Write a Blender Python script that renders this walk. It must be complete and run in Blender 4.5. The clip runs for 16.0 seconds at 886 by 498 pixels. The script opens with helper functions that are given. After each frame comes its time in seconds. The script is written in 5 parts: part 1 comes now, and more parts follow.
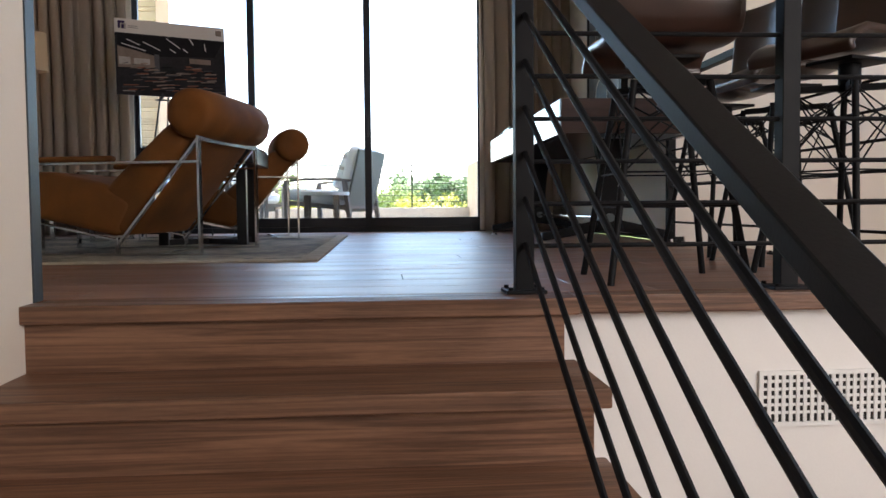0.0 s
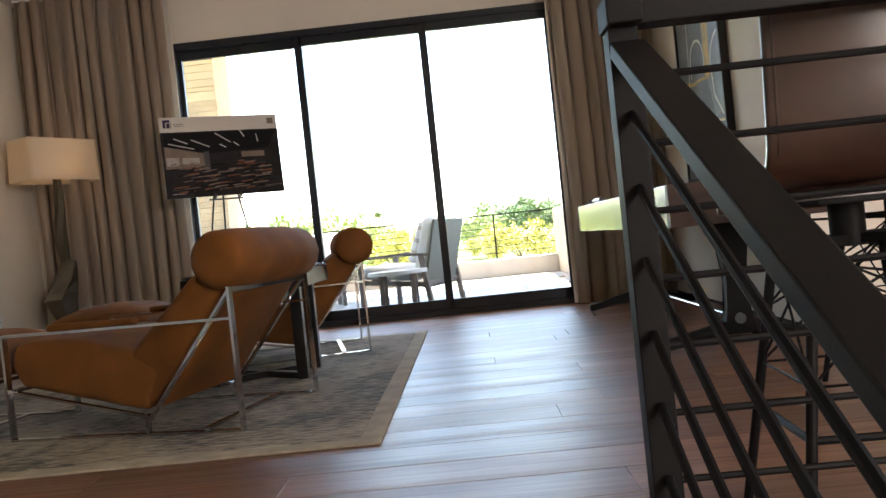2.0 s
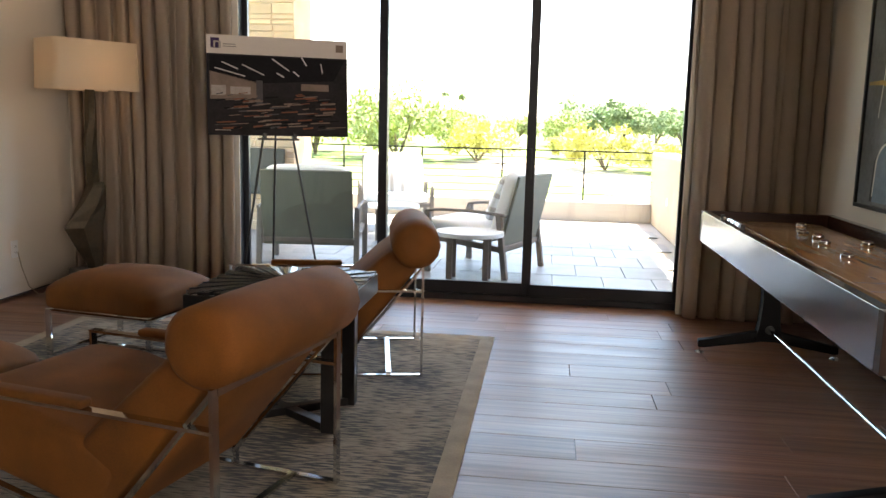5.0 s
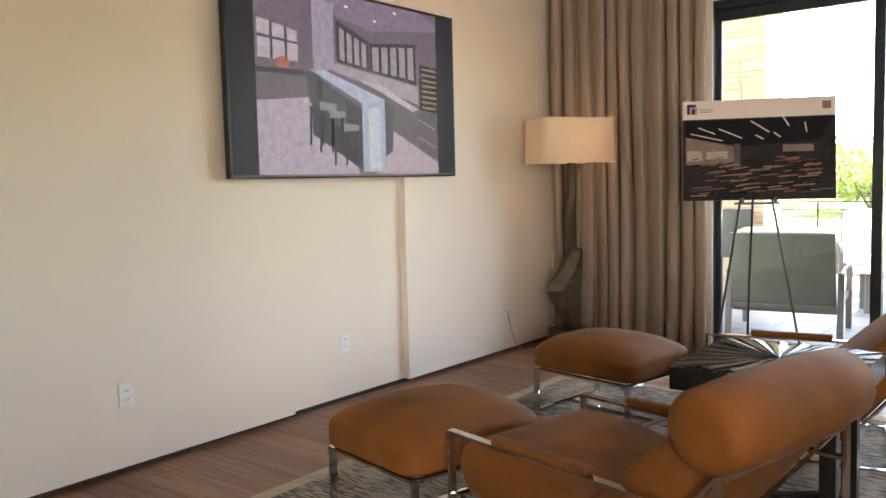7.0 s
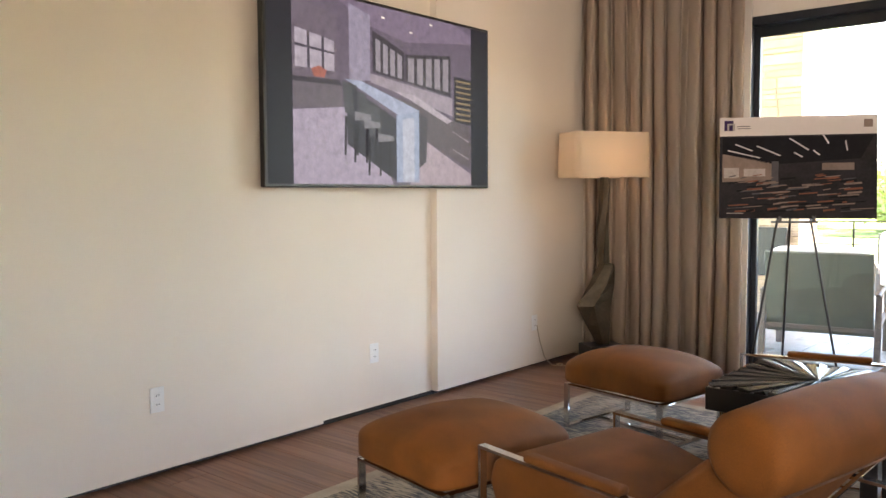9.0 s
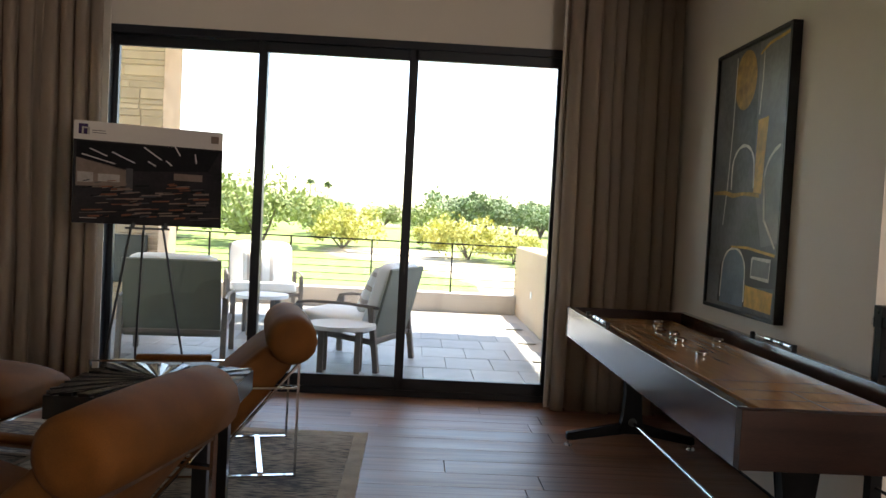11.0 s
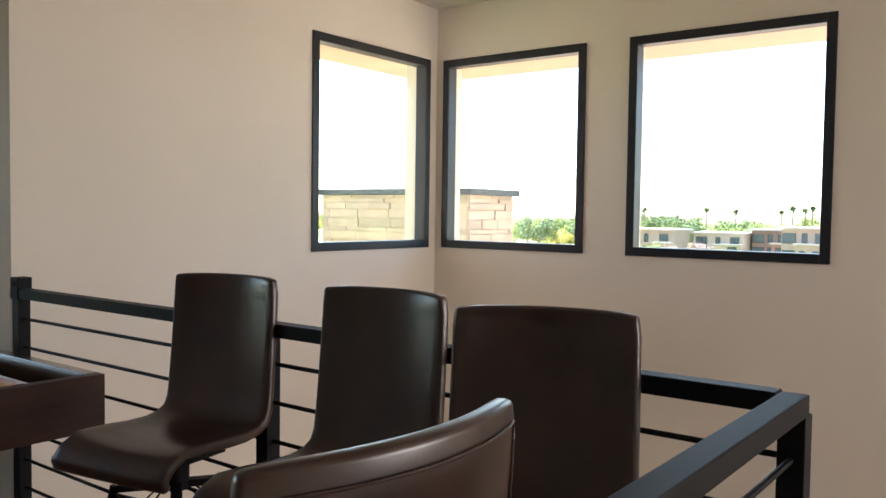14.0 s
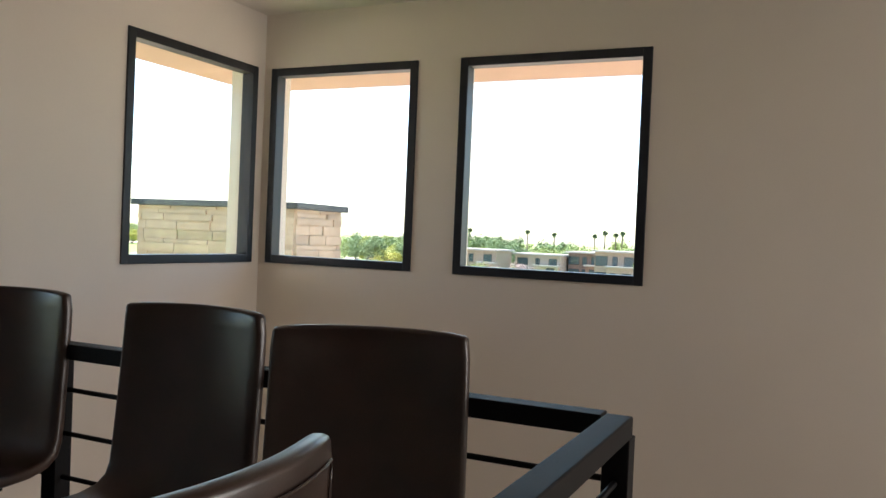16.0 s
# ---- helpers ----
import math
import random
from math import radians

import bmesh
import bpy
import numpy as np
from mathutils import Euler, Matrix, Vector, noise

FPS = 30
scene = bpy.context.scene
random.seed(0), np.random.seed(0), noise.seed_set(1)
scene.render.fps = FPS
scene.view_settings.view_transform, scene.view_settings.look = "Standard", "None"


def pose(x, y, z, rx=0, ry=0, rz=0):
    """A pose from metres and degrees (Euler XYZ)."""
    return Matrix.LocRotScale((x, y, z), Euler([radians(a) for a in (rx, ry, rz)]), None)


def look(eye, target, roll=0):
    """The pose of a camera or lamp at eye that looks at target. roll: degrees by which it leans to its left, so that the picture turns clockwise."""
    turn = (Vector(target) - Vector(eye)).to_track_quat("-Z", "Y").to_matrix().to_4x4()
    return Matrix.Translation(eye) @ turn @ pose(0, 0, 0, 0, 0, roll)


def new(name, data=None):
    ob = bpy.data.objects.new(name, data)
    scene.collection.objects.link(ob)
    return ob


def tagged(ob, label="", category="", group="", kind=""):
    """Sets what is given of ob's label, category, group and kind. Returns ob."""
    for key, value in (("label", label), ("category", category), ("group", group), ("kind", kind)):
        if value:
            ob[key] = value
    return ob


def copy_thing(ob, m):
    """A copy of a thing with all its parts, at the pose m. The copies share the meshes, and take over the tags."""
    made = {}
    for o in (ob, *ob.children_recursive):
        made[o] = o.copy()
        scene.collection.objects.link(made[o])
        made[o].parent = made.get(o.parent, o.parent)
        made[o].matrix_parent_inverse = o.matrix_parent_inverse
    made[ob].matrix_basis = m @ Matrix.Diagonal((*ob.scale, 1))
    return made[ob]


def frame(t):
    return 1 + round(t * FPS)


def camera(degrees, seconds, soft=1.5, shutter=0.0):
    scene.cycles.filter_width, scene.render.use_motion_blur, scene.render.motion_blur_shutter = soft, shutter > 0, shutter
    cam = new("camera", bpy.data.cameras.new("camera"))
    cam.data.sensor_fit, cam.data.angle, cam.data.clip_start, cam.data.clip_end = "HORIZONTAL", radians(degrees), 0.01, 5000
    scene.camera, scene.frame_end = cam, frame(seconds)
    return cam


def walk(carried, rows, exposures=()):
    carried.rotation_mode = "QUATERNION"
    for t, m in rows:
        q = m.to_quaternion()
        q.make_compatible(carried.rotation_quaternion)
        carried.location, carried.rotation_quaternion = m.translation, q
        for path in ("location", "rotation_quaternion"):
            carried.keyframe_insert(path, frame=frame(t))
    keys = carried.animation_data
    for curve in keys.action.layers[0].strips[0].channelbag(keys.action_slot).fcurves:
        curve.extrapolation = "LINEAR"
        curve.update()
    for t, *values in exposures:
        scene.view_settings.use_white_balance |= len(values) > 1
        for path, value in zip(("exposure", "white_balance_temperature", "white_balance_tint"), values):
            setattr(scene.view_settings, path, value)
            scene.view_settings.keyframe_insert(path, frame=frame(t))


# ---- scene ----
cam = camera(56.9, 16.0)
PATH = [
    (0, (0.229, 0.248, 0.235), (0.377, 2.24, 0.133), -0.5),
    (0.5, (0.266, 0.471, 0.38), (0.399, 2.466, 0.365), -0.2),
    (1, (0.242, 0.649, 0.511), (0.344, 2.647, 0.516), -2.0),
    (1.5, (0.292, 0.868, 0.615), (0.349, 2.867, 0.626), -2.2),
    (2, (0.323, 1.056, 0.696), (0.258, 3.054, 0.667), -6.0),
    (2.5, (0.269, 1.272, 0.849), (0.209, 3.269, 0.765), -3.7),
    (2.8, (0.254, 1.446, 0.925), (0.26, 3.443, 0.809), 0.5),
    (3, (0.289, 1.522, 0.956), (0.276, 3.519, 0.847), 2.4),
    (3.2, (0.285, 1.612, 1.015), (0.236, 3.608, 0.904), 2.6),
    (5.3, (0.211, 2.243, 1.327), (-0.11, 4.192, 1.015), 1.3),
    (5.5, (0.192, 2.239, 1.329), (-0.198, 4.18, 1.042), 1.3),
    (6, (0.166, 2.239, 1.334), (-0.489, 4.116, 1.119), 0.9),
    (6.5, (0.132, 2.207, 1.358), (-0.825, 3.954, 1.182), -0.6),
    (7, (0.093, 2.197, 1.375), (-1.141, 3.762, 1.213), -1.4),
    (7.5, (0.056, 2.188, 1.393), (-1.364, 3.588, 1.237), -1.5),
    (8, (0.028, 2.191, 1.386), (-1.471, 3.509, 1.245), -1.5),
    (8.2, (0.024, 2.189, 1.391), (-1.482, 3.497, 1.248), -1.4),
    (10.3, (0.134, 2.204, 1.345), (-0.277, 4.159, 1.255), 2.5),
    (10.5, (0.139, 2.203, 1.354), (-0.161, 4.178, 1.265), 2.7),
    (11, (0.164, 2.179, 1.364), (0.237, 4.176, 1.288), 3.0),
    (11.5, (0.252, 2.17, 1.363), (0.774, 4.098, 1.271), 3.1),
    (12, (0.313, 2.147, 1.361), (1.229, 3.921, 1.234), 3.4),
    (12.5, (0.373, 2.13, 1.361), (1.552, 3.739, 1.214), 2.9),
    (13, (0.421, 2.11, 1.369), (1.786, 3.565, 1.229), 2.5),
    (13.5, (0.455, 2.091, 1.374), (1.955, 3.409, 1.268), 1.6),
    (14, (0.485, 2.072, 1.38), (2.08, 3.276, 1.294), 0.8),
    (14.5, (0.509, 2.06, 1.383), (2.181, 3.156, 1.312), 0.8),
    (15, (0.529, 2.055, 1.384), (2.262, 3.052, 1.331), 1.3),
    (15.5, (0.551, 2.064, 1.383), (2.323, 2.992, 1.36), 1.8),
    (16, (0.578, 2.123, 1.373), (2.389, 2.971, 1.341), 2.4),
]
EXPOSURES = [(0, 2.95, 6200, 16), (1, 3.15, 6500, 17), (2, 3.35, 6800, 16), (3, 3.4, 6900, 17), (5.3, 3.4, 7200, 17), (6.4, 3.55, 7100, 17), (7.0, 4.12, 7300, 19), (7.6, 4.4, 7300, 21), (8.2, 4.4, 7300, 21),
             (10.4, 3.0, 6900, 17), (11.2, 2.45, 7000, 17), (11.7, 2.5, 6900, 16), (12.3, 2.85, 6600, 15), (13, 3.25, 6500, 14), (14, 2.7, 6400, 14), (15, 2.32, 6400, 13), (16, 2.05, 6300, 12)]
walk(cam, [(t, look(eye, target, roll)) for t, eye, target, roll in PATH], EXPOSURES)

# ---- world, sun, exposure ----
world = bpy.data.worlds.new("sky")
scene.world = world
world.use_nodes = True
wn = world.node_tree.nodes
sky = wn.new("ShaderNodeTexSky")
sky.sky_type, sky.sun_disc = "NISHITA", False
SUN_WAY = Vector((0.22, 0.40, 1.0)).normalized()
sky.sun_elevation = math.asin(SUN_WAY.z)
sky.sun_rotation = math.atan2(SUN_WAY.x, SUN_WAY.y)
world.node_tree.links.new(sky.outputs[0], wn["Background"].inputs[0])
wn["Background"].inputs[1].default_value = 0.15
sun = new("sun", bpy.data.lights.new("sun", "SUN"))
sun.data.energy, sun.data.angle, sun.data.color = 4.5, radians(0.53), (1.0, 0.95, 0.87)
sun.matrix_world = look(SUN_WAY * 30, (0, 0, 0))
# added fill lamp behind the walker, for assumed stairwell-foot daylight; no glazing is built
fill = new("stairwell_fill", bpy.data.lights.new("stairwell_fill", "AREA"))
fill.data.shape, fill.data.size, fill.data.size_y = "RECTANGLE", 2.0, 1.8
fill.data.energy, fill.data.color = 20.0, (1.0, 0.95, 0.88)
fill.matrix_world = look((3.7, -1.75, 1.5), (-0.6, 5.0, 1.0))

# ---- materials ----
def material(name, base, rough=0.6, metal=0.0, vary=0.12, scale=6.0, bump=0.0, fine=60.0, stretch=(1, 1, 1), spec=0.5, piece=0.0, sheen=0.0, grain=None, coat=0.0, streak=0.42, patchy=0.0):
    """Principled surface with variation at two scales, and a fine bump; piece varies it from object to object."""
    m = bpy.data.materials.new(name)
    m.use_nodes = True
    nt = m.node_tree
    n, ln = nt.nodes, nt.links.new
    bs = n["Principled BSDF"]
    co = n.new("ShaderNodeTexCoord")
    mp = n.new("ShaderNodeMapping")
    mp.inputs["Scale"].default_value = stretch
    ln(co.outputs["Object"], mp.inputs[0])
    big, small = n.new("ShaderNodeTexNoise"), n.new("ShaderNodeTexNoise")
    big.inputs["Scale"].default_value, small.inputs["Scale"].default_value = scale, fine
    big.inputs["Detail"].default_value = small.inputs["Detail"].default_value = 4
    ln(mp.outputs[0], big.inputs[0]), ln(mp.outputs[0], small.inputs[0])
    add = n.new("ShaderNodeMath")
    add.operation = "MULTIPLY_ADD"
    add.inputs[1].default_value = 0.5
    ln(small.outputs[0], add.inputs[0]), ln(big.outputs[0], add.inputs[2])
    src = add.outputs[0]
    if piece:
        oi = n.new("ShaderNodeObjectInfo")
        pa = n.new("ShaderNodeMath")
        pa.operation = "MULTIPLY_ADD"
        pa.inputs[1].default_value = piece
        ln(oi.outputs["Random"], pa.inputs[0]), ln(src, pa.inputs[2])
        src = pa.outputs[0]
        shift = n.new("ShaderNodeVectorMath")
        shift.operation = "MULTIPLY_ADD"
        shift.inputs[1].default_value = (13, 17, 0)
        ln(oi.outputs["Random"], shift.inputs[0]), ln(mp.outputs[0], shift.inputs[2])
        ln(shift.outputs[0], big.inputs[0]), ln(shift.outputs[0], small.inputs[0])
    rg = n.new("ShaderNodeMapRange")
    rg.inputs["From Min"].default_value, rg.inputs["From Max"].default_value = 0.45, 1.05 + piece
    ln(src, rg.inputs[0])
    mix = n.new("ShaderNodeMix")
    mix.data_type = "RGBA"
    mix.inputs[6].default_value = (*[c * (1 - vary) for c in base], 1)
    mix.inputs[7].default_value = (*[min(1, c * (1 + vary)) for c in base], 1)
    ln(rg.outputs[0], mix.inputs[0])
    out = mix.outputs[2]
    if grain:
        gm, gn, gr, gx = n.new("ShaderNodeMapping"), n.new("ShaderNodeTexNoise"), n.new("ShaderNodeValToRGB"), n.new("ShaderNodeMix")
        gm.inputs["Scale"].default_value = grain
        ln(shift.outputs[0] if piece else co.outputs["Object"], gm.inputs[0])
        gn.inputs["Scale"].default_value, gn.inputs["Detail"].default_value, gn.inputs["Distortion"].default_value = 1.0, 5, 1.2
        ln(gm.outputs[0], gn.inputs[0])
        gr.color_ramp.elements[0].position, gr.color_ramp.elements[1].position = 0.36, 0.62
        gr.color_ramp.elements[0].color, gr.color_ramp.elements[1].color = (streak, streak * 0.92, streak * 0.88, 1), (1.12, 1.12, 1.12, 1)
        ln(gn.outputs[0], gr.inputs[0])
        gx.data_type, gx.blend_type = "RGBA", "MULTIPLY"
        gx.inputs[0].default_value = 1.0
        ln(out, gx.inputs[6]), ln(gr.outputs[0], gx.inputs[7])
        out = gx.outputs[2]
    ln(out, bs.inputs["Base Color"])
    bs.inputs["Coat Weight"].default_value, bs.inputs["Coat Roughness"].default_value = coat, 0.12
    bs.inputs["Roughness"].default_value, bs.inputs["Metallic"].default_value = rough, metal
    bs.inputs["Specular IOR Level"].default_value = spec
    worn = None
    if patchy:
        worn, wr = n.new("ShaderNodeTexNoise"), n.new("ShaderNodeMapRange")
        worn.inputs["Scale"].default_value, worn.inputs["Detail"].default_value, worn.inputs["Distortion"].default_value = 1.1, 5, 0.5
        ln(shift.outputs[0] if piece else co.outputs["Object"], worn.inputs[0])
        wr.inputs["From Min"].default_value, wr.inputs["From Max"].default_value = 0.36, 0.64
        wr.inputs["To Min"].default_value, wr.inputs["To Max"].default_value = rough - patchy * 0.35, rough + patchy
        ln(worn.outputs[0], wr.inputs[0]), ln(wr.outputs[0], bs.inputs["Roughness"])
    if sheen:
        bs.inputs["Sheen Weight"].default_value, bs.inputs["Sheen Roughness"].default_value = sheen, 0.4
        bs.inputs["Sheen Tint"].default_value = (*[min(1, c * 1.6) for c in base], 1)
    if bump:
        bp = n.new("ShaderNodeBump")
        bp.inputs["Strength"].default_value, bp.inputs["Distance"].default_value = bump, 0.004
        ln(small.outputs[0], bp.inputs["Height"]), ln(bp.outputs[0], bs.inputs["Normal"])
        if worn:
            sc = n.new("ShaderNodeBump")
            sc.inputs["Strength"].default_value, sc.inputs["Distance"].default_value = 0.010, 0.006
            ln(worn.outputs[0], sc.inputs["Height"]), ln(sc.outputs[0], bp.inputs["Normal"])
    return m


def glowing(name, color, strength, mottle=0.0):
    m = bpy.data.materials.new(name)
    m.use_nodes = True
    bs = m.node_tree.nodes["Principled BSDF"]
    bs.inputs["Base Color"].default_value = (0.02, 0.02, 0.02, 1)
    bs.inputs["Roughness"].default_value, bs.inputs["Specular IOR Level"].default_value = 0.35, 0.08
    bs.inputs["Emission Color"].default_value = (*color, 1)
    bs.inputs["Emission Strength"].default_value = strength
    if mottle:
        nt = m.node_tree
        co, no, rg = (nt.nodes.new("ShaderNode" + k) for k in ("TexCoord", "TexNoise", "MapRange"))
        no.inputs["Scale"].default_value, no.inputs["Detail"].default_value, no.inputs["Roughness"].default_value = 24.0, 7, 0.7
        rg.inputs["From Min"].default_value, rg.inputs["From Max"].default_value = 0.32, 0.68
        rg.inputs["To Min"].default_value, rg.inputs["To Max"].default_value = strength * (1 - mottle), strength * (1 + mottle)
        nt.links.new(co.outputs["Object"], no.inputs[0])
        nt.links.new(no.outputs[0], rg.inputs[0])
        nt.links.new(rg.outputs[0], bs.inputs["Emission Strength"])
    return m


def pane_glass(name, tint=(0.93, 0.97, 0.95)):
    m = bpy.data.materials.new(name)
    m.use_nodes = True
    nt = m.node_tree
    nt.nodes.remove(nt.nodes["Principled BSDF"])
    tr, gl, fr, mx, pw, ma = (nt.nodes.new("ShaderNode" + k) for k in ("BsdfTransparent", "BsdfGlossy", "LayerWeight", "MixShader", "Math", "Math"))
    tr.inputs[0].default_value = (*tint, 1)
    gl.inputs["Roughness"].default_value = 0.01
    fr.inputs["Blend"].default_value = 0.5
    pw.operation, pw.inputs[1].default_value = "POWER", 5.0
    ma.operation, ma.inputs[1].default_value, ma.inputs[2].default_value = "MULTIPLY_ADD", 0.8, 0.03
    nt.links.new(fr.outputs["Facing"], pw.inputs[0])
    nt.links.new(pw.outputs[0], ma.inputs[0])
    nt.links.new(ma.outputs[0], mx.inputs[0])
    nt.links.new(tr.outputs[0], mx.inputs[1])
    nt.links.new(gl.outputs[0], mx.inputs[2])
    nt.links.new(mx.outputs[0], nt.nodes["Material Output"].inputs[0])
    return m


def shade_cloth(name, color):
    m = bpy.data.materials.new(name)
    m.use_nodes = True
    nt = m.node_tree
    nt.nodes.remove(nt.nodes["Principled BSDF"])
    di, tl, mx, no, bp = (nt.nodes.new("ShaderNode" + k) for k in ("BsdfDiffuse", "BsdfTranslucent", "MixShader", "TexNoise", "Bump"))
    no.inputs["Scale"].default_value = 300
    bp.inputs["Strength"].default_value = 0.15
    di.inputs[0].default_value = tl.inputs[0].default_value = (*color, 1)
    mx.inputs[0].default_value = 0.45
    nt.links.new(no.outputs[0], bp.inputs["Height"])
    nt.links.new(bp.outputs[0], di.inputs["Normal"])
    nt.links.new(di.outputs[0], mx.inputs[1])
    nt.links.new(tl.outputs[0], mx.inputs[2])
    nt.links.new(mx.outputs[0], nt.nodes["Material Output"].inputs[0])
    return m


M_WALL = material("wall paint", (0.80, 0.73, 0.64), 0.75, vary=0.03, scale=1.5, bump=0.08, fine=140)
M_CEIL = material("ceiling paint", (0.78, 0.73, 0.66), 0.85, vary=0.03, bump=0.05, fine=140)
M_WHITE = material("stair wall paint", (0.82, 0.80, 0.77), 0.75, vary=0.03, scale=1.5, bump=0.08, fine=140)
M_PLANK = material("plank floor wood", (0.25, 0.125, 0.076), 0.40, vary=0.36, scale=1.3, bump=0.022, fine=16, stretch=(1, 7, 7), piece=0.75, grain=(0.9, 5.0, 1), streak=0.70, patchy=0.07)
M_TREAD = material("stair tread wood", (0.21, 0.108, 0.062), 0.42, vary=0.40, scale=2.5, bump=0.28, fine=24, stretch=(1, 7, 7), piece=0.4, grain=(1.6, 7.0, 9.0), streak=0.52, patchy=0.2)
M_DARK = material("shadow gap", (0.02, 0.018, 0.016), 0.8, vary=0.1)
M_STEEL = material("blackened steel", (0.060, 0.068, 0.070), 0.42, 0.6, vary=0.30, scale=2.5, bump=0.04, fine=120)
M_RAIL = material("powder coated steel", (0.006, 0.006, 0.007), 0.55, 0.0, vary=0.25, scale=9, bump=0.06, fine=200, spec=0.16)
M_ALU = material("dark bronze aluminium", (0.022, 0.025, 0.032), 0.4, 0.3, vary=0.15, scale=4)
M_CHROME = material("polished chrome", (0.62, 0.62, 0.62), 0.10, 1.0, vary=0.05)
M_VELVET = material("ochre velvet", (0.175, 0.058, 0.005), 0.8, vary=0.45, scale=4.0, bump=0.06, fine=320, sheen=0.06)
M_LEATHER = material("dark brown leather", (0.040, 0.019, 0.013), 0.31, vary=0.5, scale=7, bump=0.04, fine=420, spec=0.75)
M_LEATHERBACK = material("suede brown back", (0.085, 0.048, 0.036), 0.55, vary=0.25, scale=9, bump=0.18, fine=160)
M_WALNUT = material("dark walnut", (0.040, 0.017, 0.010), 0.22, vary=0.4, scale=3, bump=0.1, fine=40, stretch=(8, 1, 8), spec=0.7, coat=0.6)
M_WALNUTEND = material("satin dark walnut", (0.045, 0.018, 0.012), 0.5, vary=0.4, scale=3, bump=0.1, fine=40, stretch=(1, 8, 8), spec=0.3)
M_MAPLE = material("oiled playfield wood", (0.50, 0.26, 0.11), 0.14, vary=0.22, scale=3, bump=0.03, fine=30, stretch=(14, 1, 1))
M_LACQUER = material("black lacquer", (0.012, 0.011, 0.011), 0.28, vary=0.3, bump=0.1)
M_PANEL = material("dark bronze panel", (0.018, 0.012, 0.009), 0.5, vary=0.2)
M_CURTAIN = material("taupe curtain linen", (0.58, 0.475, 0.38), 0.9, vary=0.12, scale=3, bump=0.25, fine=260, stretch=(1, 1, 0.15))
M_LINING = material("curtain lining", (0.62, 0.57, 0.50), 0.9, vary=0.06, bump=0.15, fine=260)
M_BRASS = material("patinated brass", (0.075, 0.055, 0.032), 0.5, 0.5, vary=0.35, scale=8, bump=0.25, fine=50)
M_SHADE = shade_cloth("lampshade linen", (0.86, 0.78, 0.66))
M_PLATE = material("white plastic plate", (0.82, 0.82, 0.80), 0.35, vary=0.02)
M_CORD = material("clear cord", (0.45, 0.38, 0.28), 0.4, vary=0.1)
M_BOARDWHITE = material("foam board white", (0.66, 0.60, 0.56), 0.6, vary=0.04)
M_BLACKFRAME = material("black frame", (0.012, 0.012, 0.013), 0.4, vary=0.2)
M_GLASS = pane_glass("window pane")
M_PUCKRED = material("oxblood cap", (0.10, 0.02, 0.018), 0.25)
M_STUCCO = material("tan stucco", (0.55, 0.40, 0.26), 0.9, vary=0.1, scale=3, bump=0.4, fine=60)
M_EAVES = material("rose tan stucco", (0.62, 0.42, 0.32), 0.9, vary=0.08, scale=3, bump=0.3)
M_CONCRETE = material("kerb concrete", (0.42, 0.38, 0.34), 0.9, vary=0.1, scale=3, bump=0.3)
M_STONE = material("ledge stone", (0.50, 0.36, 0.24), 0.9, vary=0.3, scale=5, bump=0.6, fine=25, piece=0.5)
M_SLATE = material("patio slate", (0.20, 0.198, 0.195), 0.5, vary=0.5, scale=4, bump=0.3, fine=30, piece=0.5)
M_TEAK = material("weathered teak", (0.16, 0.135, 0.12), 0.7, vary=0.25, scale=5, bump=0.2, stretch=(1, 1, 6))
M_SLING = material("grey green mesh sling", (0.14, 0.15, 0.125), 0.8, vary=0.1, bump=0.3, fine=300)
M_CUSHION = material("pale outdoor cushion", (0.72, 0.72, 0.72), 0.9, vary=0.06, bump=0.2, fine=200)
M_STRIPE = material("taupe cushion stripe", (0.42, 0.38, 0.35), 0.9, vary=0.06)
M_GREENBARK = material("tree bark", (0.14, 0.10, 0.07), 0.9, vary=0.3, bump=0.4)
M_LEAF_A = material("mesquite leaves", (0.27, 0.31, 0.10), 0.7, vary=0.4, scale=1.2)
M_LEAF_B = material("yellow green leaves", (0.46, 0.43, 0.10), 0.7, vary=0.35, scale=1.2)
M_LEAF_C = material("deep green leaves", (0.17, 0.23, 0.10), 0.7, vary=0.4, scale=1.2)
M_BLOSSOM = material("dusty mauve blossom", (0.36, 0.27, 0.24), 0.8, vary=0.35, scale=1.2)


# ---- building helpers ----
def box(bm, x0, x1, y0, y1, z0, z1, bevel=0.0, seg=2):
    vs = [bm.verts.new((x, y, z)) for x in (x0, x1) for y in (y0, y1) for z in (z0, z1)]
    fs = [bm.faces.new([vs[i] for i in q]) for q in ((0, 1, 3, 2), (4, 6, 7, 5), (0, 4, 5, 1), (2, 3, 7, 6), (0, 2, 6, 4), (1, 5, 7, 3))]
    if bevel:
        edges = list({e for f in fs for e in f.edges})
        bmesh.ops.bevel(bm, geom=edges, offset=bevel, segments=seg, affect="EDGES", profile=0.5)
    return fs


def rod(bm, a, b, r, r2=None, n=10):
    a, b = Vector(a), Vector(b)
    d = b - a
    m = Matrix.Translation((a + b) / 2) @ d.to_track_quat("Z", "Y").to_matrix().to_4x4()
    bmesh.ops.create_cone(bm, cap_ends=True, segments=n, radius1=r, radius2=r if r2 is None else r2, depth=d.length, matrix=m)


